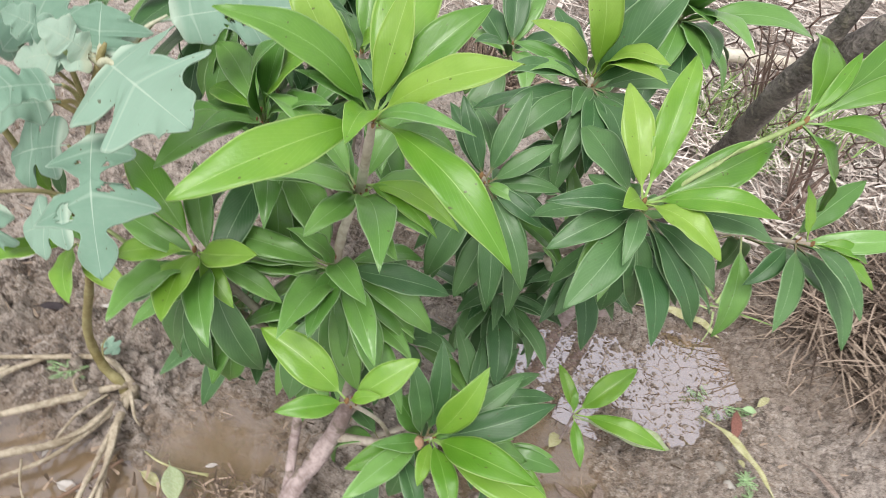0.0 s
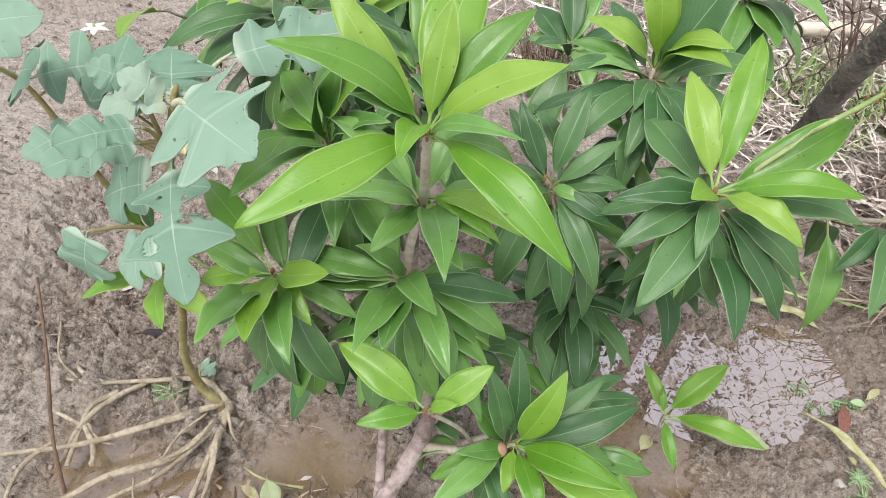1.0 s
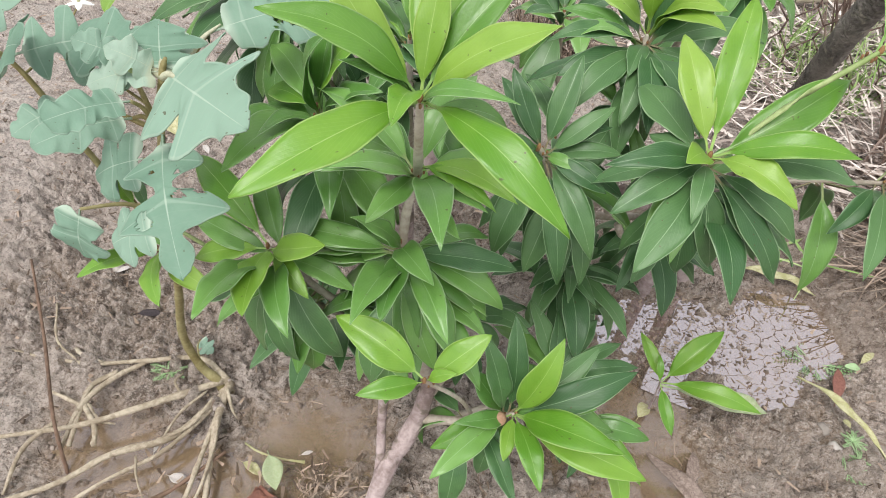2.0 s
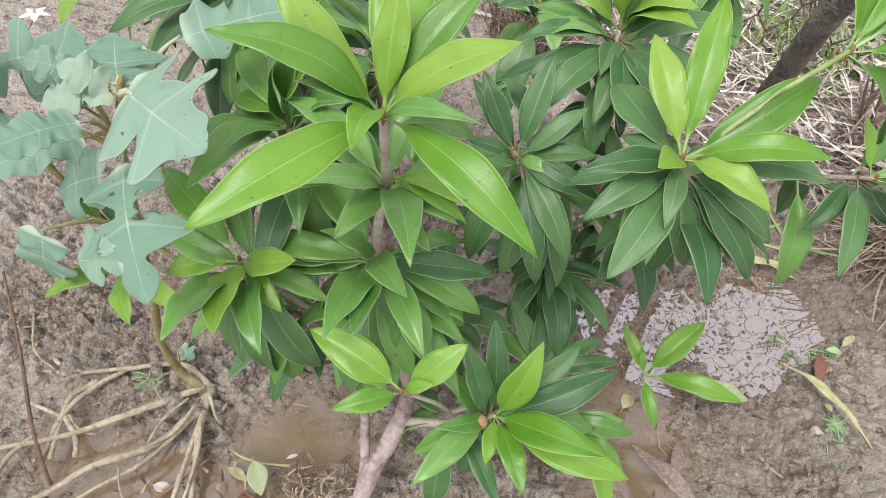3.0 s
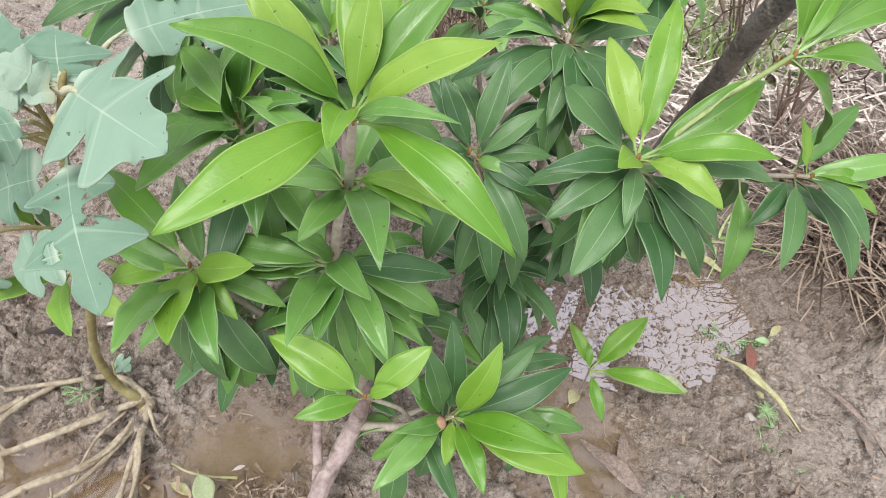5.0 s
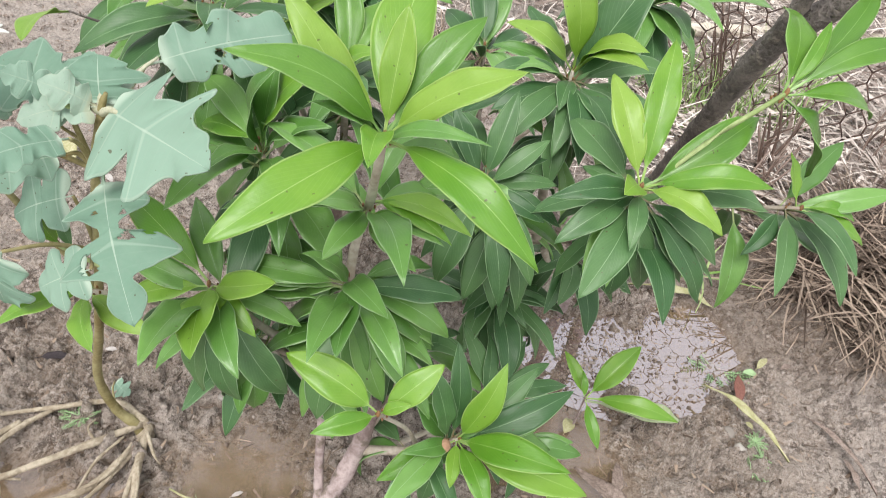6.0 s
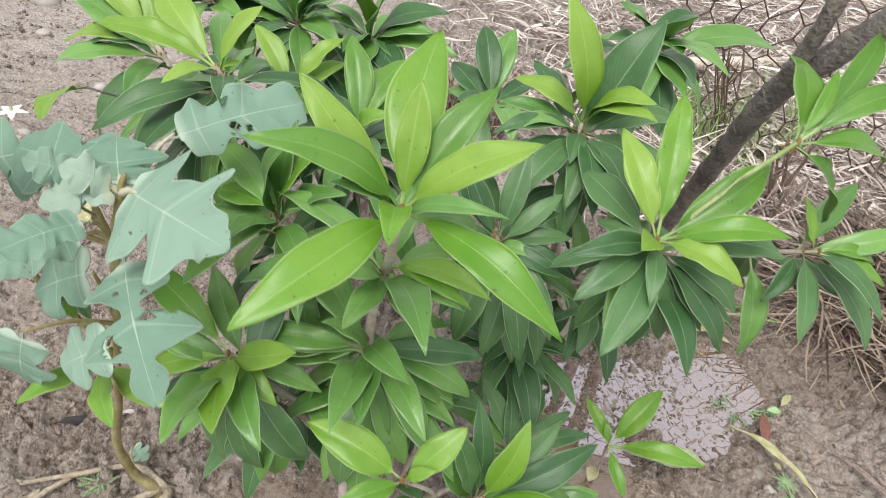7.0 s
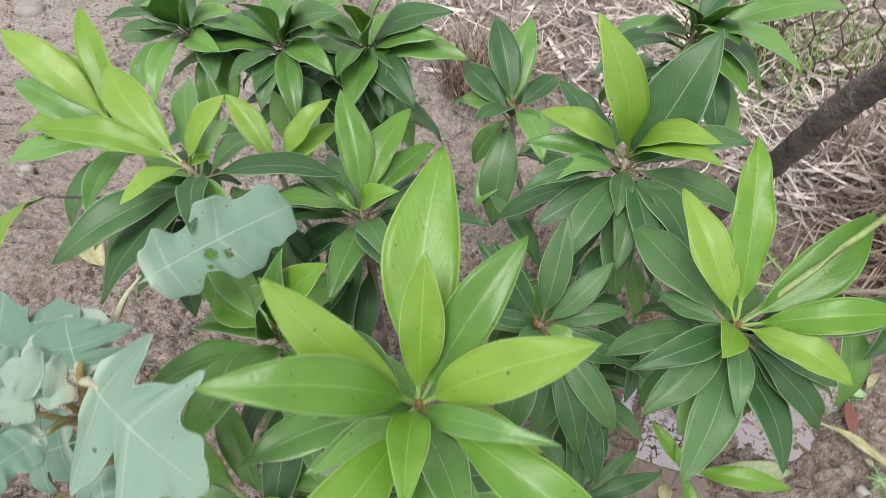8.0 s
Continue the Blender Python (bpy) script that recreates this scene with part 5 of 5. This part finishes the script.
# ---- dead stalks standing in the straw ----
def dead_stalks(label, foot, lean, count, height, spread, r, seed):
    """A clump of leafless brown stalks, each forked once, rising from one root."""
    rng = random.Random(seed)
    clump = thing("dead_weed", label, "dead weed", "dead weeds", foot)
    for _ in range(count):
        base = Vector(foot) + Vector((rng.uniform(-1, 1), rng.uniform(-1, 1), 0)) * spread * 0.35
        way = Vector((lean[0] + rng.uniform(-1, 1) * spread, lean[1] + rng.uniform(-1, 1) * spread, height * rng.uniform(0.6, 1.1)))
        bow = Vector((rng.uniform(-1, 1), rng.uniform(-1, 1), 0)) * spread * 0.25
        mid, tip = base + way * 0.55 + bow, base + way
        pieces = [tube_data([(*(base - Vector((0, 0, 0.02))), r), (*mid, r * 0.8), (*tip, r * 0.4)], sides=6, steps=4, wobble=0.12, seed=seed, knots=0.3)]
        side = mid + Vector((rng.uniform(-1, 1) * 0.05, rng.uniform(-1, 1) * 0.03, height * 0.25))
        pieces.append(tube_data([(*mid, r * 0.6), (*((mid + side) / 2 + bow * 0.3), r * 0.5), (*side, r * 0.3)], sides=5, steps=3, seed=seed))
        part("stalk", mesh_of("stalk", *joined(pieces), STALK_DEAD), clump)
    return clump


STALK_DEAD = rough_material("stalk_dead", (0.13, 0.085, 0.068), (0.30, 0.225, 0.19), 30, 0.8, 0.001, objects=True)
dead_stalks("thin grey-brown dead stalks standing behind the tree", (0.70, 1.97, 0.01), (-0.10, 0.0), 9, 0.30, 0.05, 0.0034, 1)
dead_stalks("stout reddish brown dead stalks in straw", (0.755, 1.575, 0.03), (0.0, 0.05), 7, 0.19, 0.07, 0.0042, 2)
dead_stalks("short brown dead stalks in straw", (0.70, 1.46, 0.02), (0.05, 0.06), 7, 0.12, 0.06, 0.0036, 3)
dead_stalks("thin dead stalks leaning on the netting", (1.05, 1.70, 0.03), (0.03, 0.04), 6, 0.26, 0.08, 0.0028, 4)

# ---- straw, dry grass and litter ----
def blades(count, seed, place, length, width, lift, droop=0.5):
    """Thin curved strips, each its own island: place(rng) gives x, y; they lie or stand by lift (degrees)."""
    rng = random.Random(seed)
    verts, faces = [], []
    for _ in range(count):
        x, y, z = place(rng)
        L, w, a = rng.uniform(*length), rng.uniform(*width), rng.uniform(0, 2 * math.pi)
        el = radians(rng.uniform(*lift))
        d = Vector((math.cos(a) * math.cos(el), math.sin(a) * math.cos(el), math.sin(el)))
        s = Vector((-math.sin(a), math.cos(a), rng.uniform(-0.6, 0.6))).normalized() * w / 2
        bend = rng.uniform(-0.25, 0.25) * L
        k = len(verts)
        up = Vector((0, 0, 1))
        for t in (0, 0.35, 0.7, 1.0):
            c = Vector((x, y, z)) + d * L * t + s / w * 2 * bend * t * t - up * droop * L * t * t * math.sin(el)
            c.z = max(c.z, ground_floor(c.x, c.y) + 0.002)
            ww = 1 - 0.6 * t
            verts += [c - s * ww, c + s * ww + up * 0.0008, ]
        for i in range(3):
            faces.append((k + 2 * i, k + 2 * i + 1, k + 2 * i + 3, k + 2 * i + 2))
    return verts, faces


def ground_floor(x, y):
    bank = max(0.0, min(1.0, (x - 0.62) / 0.25)) * max(0.0, min(1.0, (y - 0.85) / 0.3))
    return 0.016 + 0.05 * bank + 0.012 * lump(x, y, 3.1, 2.0)


def straw_bed(rng):
    while True:
        x, y = rng.uniform(-0.4, 4.2), rng.uniform(1.15, 5.4)
        edge = 1.30 + 0.35 * max(0.0, 0.5 - x) + 0.1 * noise.noise(Vector((x * 4, 0, 0)))
        fade = ((x - 1.5) / 1.7) ** 4 + (max(0.0, y - 2.2) / 1.9) ** 4 + 0.5 * noise.noise(Vector((x * 2, y * 2, 9)))
        if y > edge and (x > 0.25 or y > 1.75) and rng.random() < math.exp(-max(0.0, fade)):
            return x, y, ground_floor(x, y) + rng.uniform(0.0, 0.045)


tagged(new("straw_bed", mesh_of("straw_bed", *blades(15000, 1, straw_bed, (0.05, 0.22), (0.0025, 0.007), (-10, 26)), STRAW)), "tangled layer of bleached dry straw", "straw", kind="stuff")
tagged(new("dry_leaf_litter", mesh_of("dry_leaf_litter", *blades(4200, 31, straw_bed, (0.03, 0.11), (0.007, 0.018), (-10, 25)), STRAW)), "curled dry bamboo leaves among straw", "dry leaves", kind="stuff")


def pile(rng):
    a, r = rng.uniform(0, 2 * math.pi), math.sqrt(rng.random())
    x, y = 1.04 + 0.35 * r * math.cos(a), 1.25 + 0.25 * r * math.sin(a)
    return x, y, ground_floor(x, y) + 0.12 * (1 - r * r) * rng.random()


tagged(new("dry_grass_heap", mesh_of("dry_grass_heap", *blades(4600, 2, pile, (0.07, 0.25), (0.0018, 0.0055), (-20, 28)), STRAW_DARK)), "heap of brown dead grass stalks", "dry grass", kind="stuff")


def mud_spots(rng):
    x, y = rng.uniform(-1.6, 1.2), rng.uniform(0.2, 2.4)
    return x, y, ground_height(x, y) + 0.001


tagged(new("plant_litter", mesh_of("plant_litter", *blades(6500, 3, mud_spots, (0.004, 0.022), (0.0015, 0.006), (-6, 22)), LITTER)), "scattered crumbs of dead leaf and stalk", "litter", kind="stuff")


def crumbs(count, seed, area=(-1.7, 1.2, 0.25, 2.3), floor=-1.0, size=1.0):
    """Small irregular clods of mud, each its own island, half sunk."""
    rng = random.Random(seed)
    verts, faces = [], []
    while len(faces) < count * 8:
        x, y = rng.uniform(area[0], area[1]), rng.uniform(area[2], area[3])
        if noise.noise(Vector((x * 5, y * 5, 4.0))) + rng.uniform(-0.5, 0.5) < 0.0:
            continue
        r, k = size * (0.0016 + 0.0042 * rng.random() ** 2.5) * (1 if y < 1.5 else 1.5), len(verts)
        z = max(ground_height(x, y), floor)
        if z < WATER_LEVEL - 0.004:
            continue
        a = rng.uniform(0, 3)
        for i in range(4):
            q = r * rng.uniform(0.6, 1.3)
            verts.append((x + q * math.cos(a + i * 1.57), y + q * math.sin(a + i * 1.57), z + r * rng.uniform(-0.2, 0.3)))
        verts += [(x + r * rng.uniform(-0.4, 0.4), y + r * rng.uniform(-0.4, 0.4), z + r * rng.uniform(0.5, 1.0)), (x, y, z - r)]
        for i in range(4):
            j = (i + 1) % 4
            faces += [(k + i, k + j, k + 4), (k + j, k + i, k + 5)]
    return verts, faces


CRUMB = rough_material("mud_crumb", (0.15, 0.11, 0.085), (0.42, 0.35, 0.31), 60, 0.5, 0.001, islands=True)
tagged(new("mud_crumbs", mesh_of("mud_crumbs", *crumbs(12000, 6), CRUMB)), "crumbs and small clods of wet mud", "mud", kind="stuff")
for i, area in enumerate(((0.17, 0.29, 0.77, 0.97), (0.40, 0.46, 0.85, 1.03), (0.36, 0.52, 0.99, 1.08), (0.36, 0.50, 0.72, 0.80), (0.28, 0.42, 0.79, 1.0), (0.44, 0.62, 0.80, 1.06))):
    tagged(new("mud_crumbs", mesh_of("mud_crumbs", *crumbs((420, 170, 260, 200, 420, 300)[i], 20 + i, area, WATER_LEVEL, 0.95), CRUMB)), "bits of mud breaking the puddle's surface", "mud", kind="stuff")


def green_spots(rng):
    a, r = rng.uniform(0, 2 * math.pi), math.sqrt(rng.random())
    x, y = 0.62 + 0.22 * r * math.cos(a), 1.95 + 0.3 * r * math.sin(a)
    return x, y, ground_floor(x, y)


tagged(new("grass_tuft", mesh_of("grass_tuft", *blades(500, 4, green_spots, (0.04, 0.10), (0.004, 0.009), (10, 70)), GRASS)), "pale green weeds growing through straw", "grass", kind="stuff")


def bank_spots(rng):
    a, r = rng.uniform(0, 2 * math.pi), math.sqrt(rng.random())
    x, y = GREEN_AT[0] + 0.22 * r * math.cos(a), GREEN_AT[1] + 0.18 * r * math.sin(a)
    return x, y, ground_floor(x, y)


GREEN_AT = (0.74, 1.93)
tagged(new("grass_tuft", mesh_of("grass_tuft", *blades(160, 24, bank_spots, (0.08, 0.22), (0.003, 0.007), (45, 88), 0.2), GRASS)), "upright green weeds growing through straw", "grass", kind="stuff")


def rim_spots(rng):
    x, y = 0.52 + rng.uniform(-0.06, 0.06), 1.14 + rng.uniform(-0.03, 0.03)
    return x, y, ground_height(x, y)


tagged(new("grass_tuft", mesh_of("grass_tuft", *blades(14, 14, rim_spots, (0.08, 0.17), (0.004, 0.008), (2, 30)), GRASS)), "a few green grass blades at the puddle's rim", "grass", kind="stuff")


def mire_spots(rng):
    a, r = rng.uniform(0, 2 * math.pi), math.sqrt(rng.random())
    x, y = -0.105 + 0.05 * r * math.cos(a), 0.405 + 0.035 * r * math.sin(a)
    return x, y, max(ground_height(x, y), WATER_LEVEL)


tagged(new("dry_grass_tuft", mesh_of("dry_grass_tuft", *blades(170, 15, mire_spots, (0.006, 0.024), (0.0012, 0.0035), (0, 30)), STRAW_DARK)), "sodden dry grass bits in shallow water", "dry grass", kind="stuff")


def dry_clump(rng):
    a, r = rng.uniform(0, 2 * math.pi), math.sqrt(rng.random())
    x, y = -0.07 + 0.11 * r * math.cos(a), 1.70 + 0.10 * r * math.sin(a)
    return x, y, ground_floor(x, y)


tagged(new("dry_grass_tuft", mesh_of("dry_grass_tuft", *blades(520, 5, dry_clump, (0.14, 0.32), (0.002, 0.005), (45, 88)), STRAW_DARK)), "standing tuft of dry brown grass", "dry grass", kind="stuff")


# ---- fallen leaves and weeds on the mud ----
def fallen(name, x, y, angle, length, ratio, arch, mat, label, category="fallen leaf", lift=0.004, variant=0):
    z = max(ground_height(x, y), WATER_LEVEL) + lift
    a = radians(angle)
    ob = new(name, blade_mesh(ratio, arch, mat, variant))
    m = Matrix.Rotation(a - math.pi / 2, 4, "Z")
    ob.matrix_basis = Matrix.Translation((x, y, z)) @ m @ Matrix.Diagonal((length, length, length, 1))
    return tagged(ob, label, category, "fallen leaves")


def fallen_between(a, b, *rest, **more):
    d = (b[0] - a[0], b[1] - a[1])
    return fallen("fallen_leaf", a[0], a[1], math.degrees(math.atan2(d[1], d[0])), math.hypot(*d), *rest, **more)


fallen_between((0.655, 0.715), (0.528, 0.835), 0.105, 0.05, DRY_YELLOW, "yellowed bamboo leaf lying on the mud", lift=0.012)
fallen_between((0.585, 0.80), (0.60, 0.885), 0.26, 0.03, DRY_RED, "reddish brown dead leaf on wet mud", lift=0.012)
fallen_between((-0.525, 0.562), (-0.472, 0.58), 0.3, 0.05, DRY_BLACK, "blackened rotten leaf curled on the mud", lift=0.008)
fallen_between((0.40, 1.06), (0.585, 1.06), 0.13, 0.03, DRY_YELLOW, "yellow-green grass blade at the puddle's rim", lift=0.01, variant=1)
fallen_between((0.80, 0.70), (0.70, 0.83), 0.075, 0.06, DRY_BROWN, "dried strip of brown leaf on the mud", lift=0.012, variant=2)
fallen_between((0.42, 0.53), (0.305, 0.61), 0.24, 0.08, DRY_BROWN, "large curled dry brown leaf in the mud", lift=0.012, variant=3)
fallen_between((-0.205, 0.418), (-0.168, 0.372), 0.55, 0.05, WILTED, "wilted pale green leaf lying on a brick", lift=0.040)
fallen_between((-0.245, 0.405), (-0.205, 0.395), 0.4, 0.05, DRY_YELLOW, "yellowing wilted leaf in shallow water", lift=0.006, variant=2)
fallen_between((-0.325, 0.35), (-0.29, 0.352), 0.5, 0.02, PAPER, "bleached papery scrap of leaf on the mud", lift=0.012)
fallen_between((0.369, 0.57), (0.376, 0.65), 0.26, 0.05, DRY_BROWN, "pale brown dry leaf lying in shallow water", lift=0.012, variant=4)
fallen_between((0.286, 0.668), (0.30, 0.705), 0.6, 0.1, DRY_YELLOW, "small crumpled yellow leaf at the seedling", lift=0.016, variant=5)
fallen_between((0.77, 0.69), (0.755, 0.76), 0.2, 0.05, DRY_BROWN, "dried strip of brown leaf on the mud", lift=0.012, variant=6)
fallen_between((0.61, 0.90), (0.645, 0.905), 0.5, 0.08, FERN, "small dark green leaf on the mud", lift=0.014, variant=5)
fallen_between((-0.79, 1.035), (-0.72, 0.985), 0.6, 0.12, DRY_YELLOW, "crumpled pale yellow leaf on the mud", lift=0.02, variant=4)
fallen_between((0.59, 0.775), (0.605, 0.765), 0.7, 0.08, DRY_YELLOW, "tiny yellow leaf beside a bamboo leaf", lift=0.018, variant=6)
leaf(main_stem, (-0.378, 0.535, 0.058), (0.028, -0.012, -0.006), 0.7, 0.1, DUSTY, 7, up=(0.1, -0.5, 0.8), outline="lobed")
tube("leaf_stalk", [(-0.35, 0.494, 0.055, 0.0016), (-0.368, 0.515, 0.066, 0.0013), (-0.378, 0.535, 0.058, 0.0011)], STEM_EGG, nightshade, sides=6)
for x, y, a, size in ((-0.17, 0.44, 40, 0.02), (-0.1, 0.43, 130, 0.016), (0.12, 0.42, 10, 0.03), (0.15, 0.43, 80, 0.024), (0.50, 0.62, 70, 0.02), (0.62, 0.60, 15, 0.018), (0.45, 0.69, 150, 0.02), (0.68, 0.92, 35, 0.035), (-0.60, 0.62, 60, 0.03), (-0.44, 0.60, 20, 0.025), (-0.36, 0.37, 100, 0.02), (-0.7, 0.8, 70, 0.04), (-0.85, 1.0, 10, 0.05), (-0.62, 0.95, 140, 0.04)):
    fallen("fallen_leaf", x, y, a, size, 0.35, 0.08, DRY_BROWN if (a // 10) % 2 else PAPER, "small shred of dry leaf on the mud", variant=a % 5, lift=0.008)


def brick(x, y, turn):
    """A broken end of a brick, edges worn, tilted and half sunk."""
    bm = bmesh.new()
    bmesh.ops.create_cube(bm, size=1.0)
    bmesh.ops.scale(bm, vec=(0.072, 0.05, 0.05), verts=bm.verts)
    bmesh.ops.bevel(bm, geom=bm.edges[:], offset=0.004, segments=2, affect="EDGES")
    bmesh.ops.subdivide_edges(bm, edges=bm.edges[:], cuts=3, use_grid_fill=True)
    for v in bm.verts:
        v.co += 0.004 * Vector((noise.noise(v.co * 60), noise.noise(v.co * 55 + Vector((3, 0, 0))), noise.noise(v.co * 50 + Vector((0, 7, 0)))))
    me = bpy.data.meshes.new("brick")
    bm.to_mesh(me)
    bm.free()
    me.materials.append(BRICK_RED)
    ob = new("brick", smooth(me))
    ob.matrix_basis = Matrix.Translation((x, y, 0.004)) @ Matrix.Rotation(radians(turn), 4, "Z") @ Matrix.Rotation(radians(7), 4, "X")
    return tagged(ob, "broken red clay brick half sunk in mud", "brick")


brick(-0.168, 0.343, -14)


def stick(points, mat, label, seed=0):
    ob = new("stick", mesh_of("stick", *tube_data(points, sides=7, wobble=0.1, seed=seed, knots=0.2), mat))
    return tagged(ob, label, "stick", "loose sticks")


stick([(-0.455, 0.31, -0.01, 0.0026), (-0.485, 0.35, 0.06, 0.0025), (-0.53, 0.42, 0.13, 0.0022), (-0.575, 0.485, 0.205, 0.0016)], WOOD_BROWN, "thin dark dry stick leaning out of the mud", 1)
stick([(-0.245, 0.425, 0.018, 0.0014), (-0.215, 0.413, 0.034, 0.0014), (-0.185, 0.418, 0.026, 0.0013), (-0.155, 0.428, 0.018, 0.0022)], DRY_YELLOW, "thin yellow leaf stalk in the mud", 2)
stick([(-0.36, 0.245, 0.012, 0.004), (-0.325, 0.30, 0.02, 0.0036), (-0.30, 0.33, 0.022, 0.003), (-0.26, 0.40, 0.028, 0.002)], WOOD_BROWN, "grey weathered stick in shallow water", 3)
fallen_between((0.635, 0.905), (0.665, 0.945), 0.3, 0.05, DRY_YELLOW, "small yellow-green leaf among weeds", lift=0.02, variant=3)


def fern(x, y, size, seed, label):
    """A small feathery weed: a few stalks with paired tiny leaflets."""
    rng = random.Random(seed)
    z = ground_height(x, y)
    weed = thing("weed", label, "weed", "feathery weeds", (x, y, z))
    for f in range(11):
        a, el = f * 0.571 + rng.uniform(-0.35, 0.35), radians(rng.uniform(5, 32))
        d = Vector((math.cos(a) * math.cos(el), math.sin(a) * math.cos(el), math.sin(el)))
        s = Vector((-math.sin(a), math.cos(a), 0))
        L = size * rng.uniform(0.45, 1.1)
        base = Vector((x, y, z))
        pieces = [tube_data([(*base, 0.001), (*(base + d * L * 0.5 + Vector((0, 0, 0.004))), 0.0008), (*(base + d * L), 0.0004)], sides=5, steps=3)]
        for k in range(11):
            t = 0.2 + 0.8 * k / 10
            c = base + d * L * t
            for sg in (-1, 1):
                tip = c + (s * sg + d * rng.uniform(0.2, 0.55) + Vector((0, 0, rng.uniform(-0.2, 0.3)))).normalized() * L * rng.uniform(0.16, 0.25) * (1.15 - 0.6 * t)
                wid = d * L * 0.04
                mid = (c + tip) / 2 + Vector((0, 0, 0.0012))
                pieces.append(([c, mid - wid, tip, mid + wid, mid - Vector((0, 0, 0.0016))], [(0, 1, 3), (1, 2, 3), (0, 4, 1), (1, 4, 2), (2, 4, 3), (3, 4, 0)]))
        part("frond", mesh_of("frond", *joined(pieces), FERN), weed)
    return weed


fern(0.574, 0.912, 0.070, 1, "feathery green weed beside the puddle")
for i, (x, y, size) in enumerate(((0.618, 0.768, 0.013), (0.606, 0.742, 0.022), (0.622, 0.724, 0.016), (0.603, 0.700, 0.026), (0.624, 0.676, 0.014))):
    fern(x, y, size, 20 + i, "tiny feathery green weed in mud")
fern(0.66, 0.66, 0.018, 5, "tiny green weed in mud")
fern(0.45, 0.54, 0.018, 6, "tiny green weed in mud")
fern(-0.405, 0.49, 0.034, 4, "feathery green weed under the dead branch")


# ---- pebbles ----
def pebble(x, y, r, seed):
    rng = random.Random(seed)
    v, f = ball_data((0, 0, 0), r, 6, 8, 0.55)
    v = [p * (1 + 0.35 * noise.noise(p * (1.2 / r) + Vector((seed, 0, 0)))) for p in v]
    ob = new("pebble", mesh_of("pebble", v, f, STONE))
    ob.location = (x, y, ground_height(x, y) + 0.2 * r)
    return tagged(ob, "pale pebble half sunk in mud", "pebble", "pebbles")


for i, (x, y, r) in enumerate(((0.575, 0.765, 0.012), (-0.605, 0.635, 0.010), (-1.43, 1.93, 0.045), (-1.30, 1.72, 0.02), (-1.03, 1.23, 0.02), (-0.24, 0.58, 0.007), (-0.9, 0.95, 0.012), (-1.0, 1.5, 0.016), (0.583, 0.728, 0.011), (-0.318, 0.322, 0.016), (-0.34, 0.30, 0.018), (0.12, 0.80, 0.01))):
    pebble(x, y, r, i + 1)
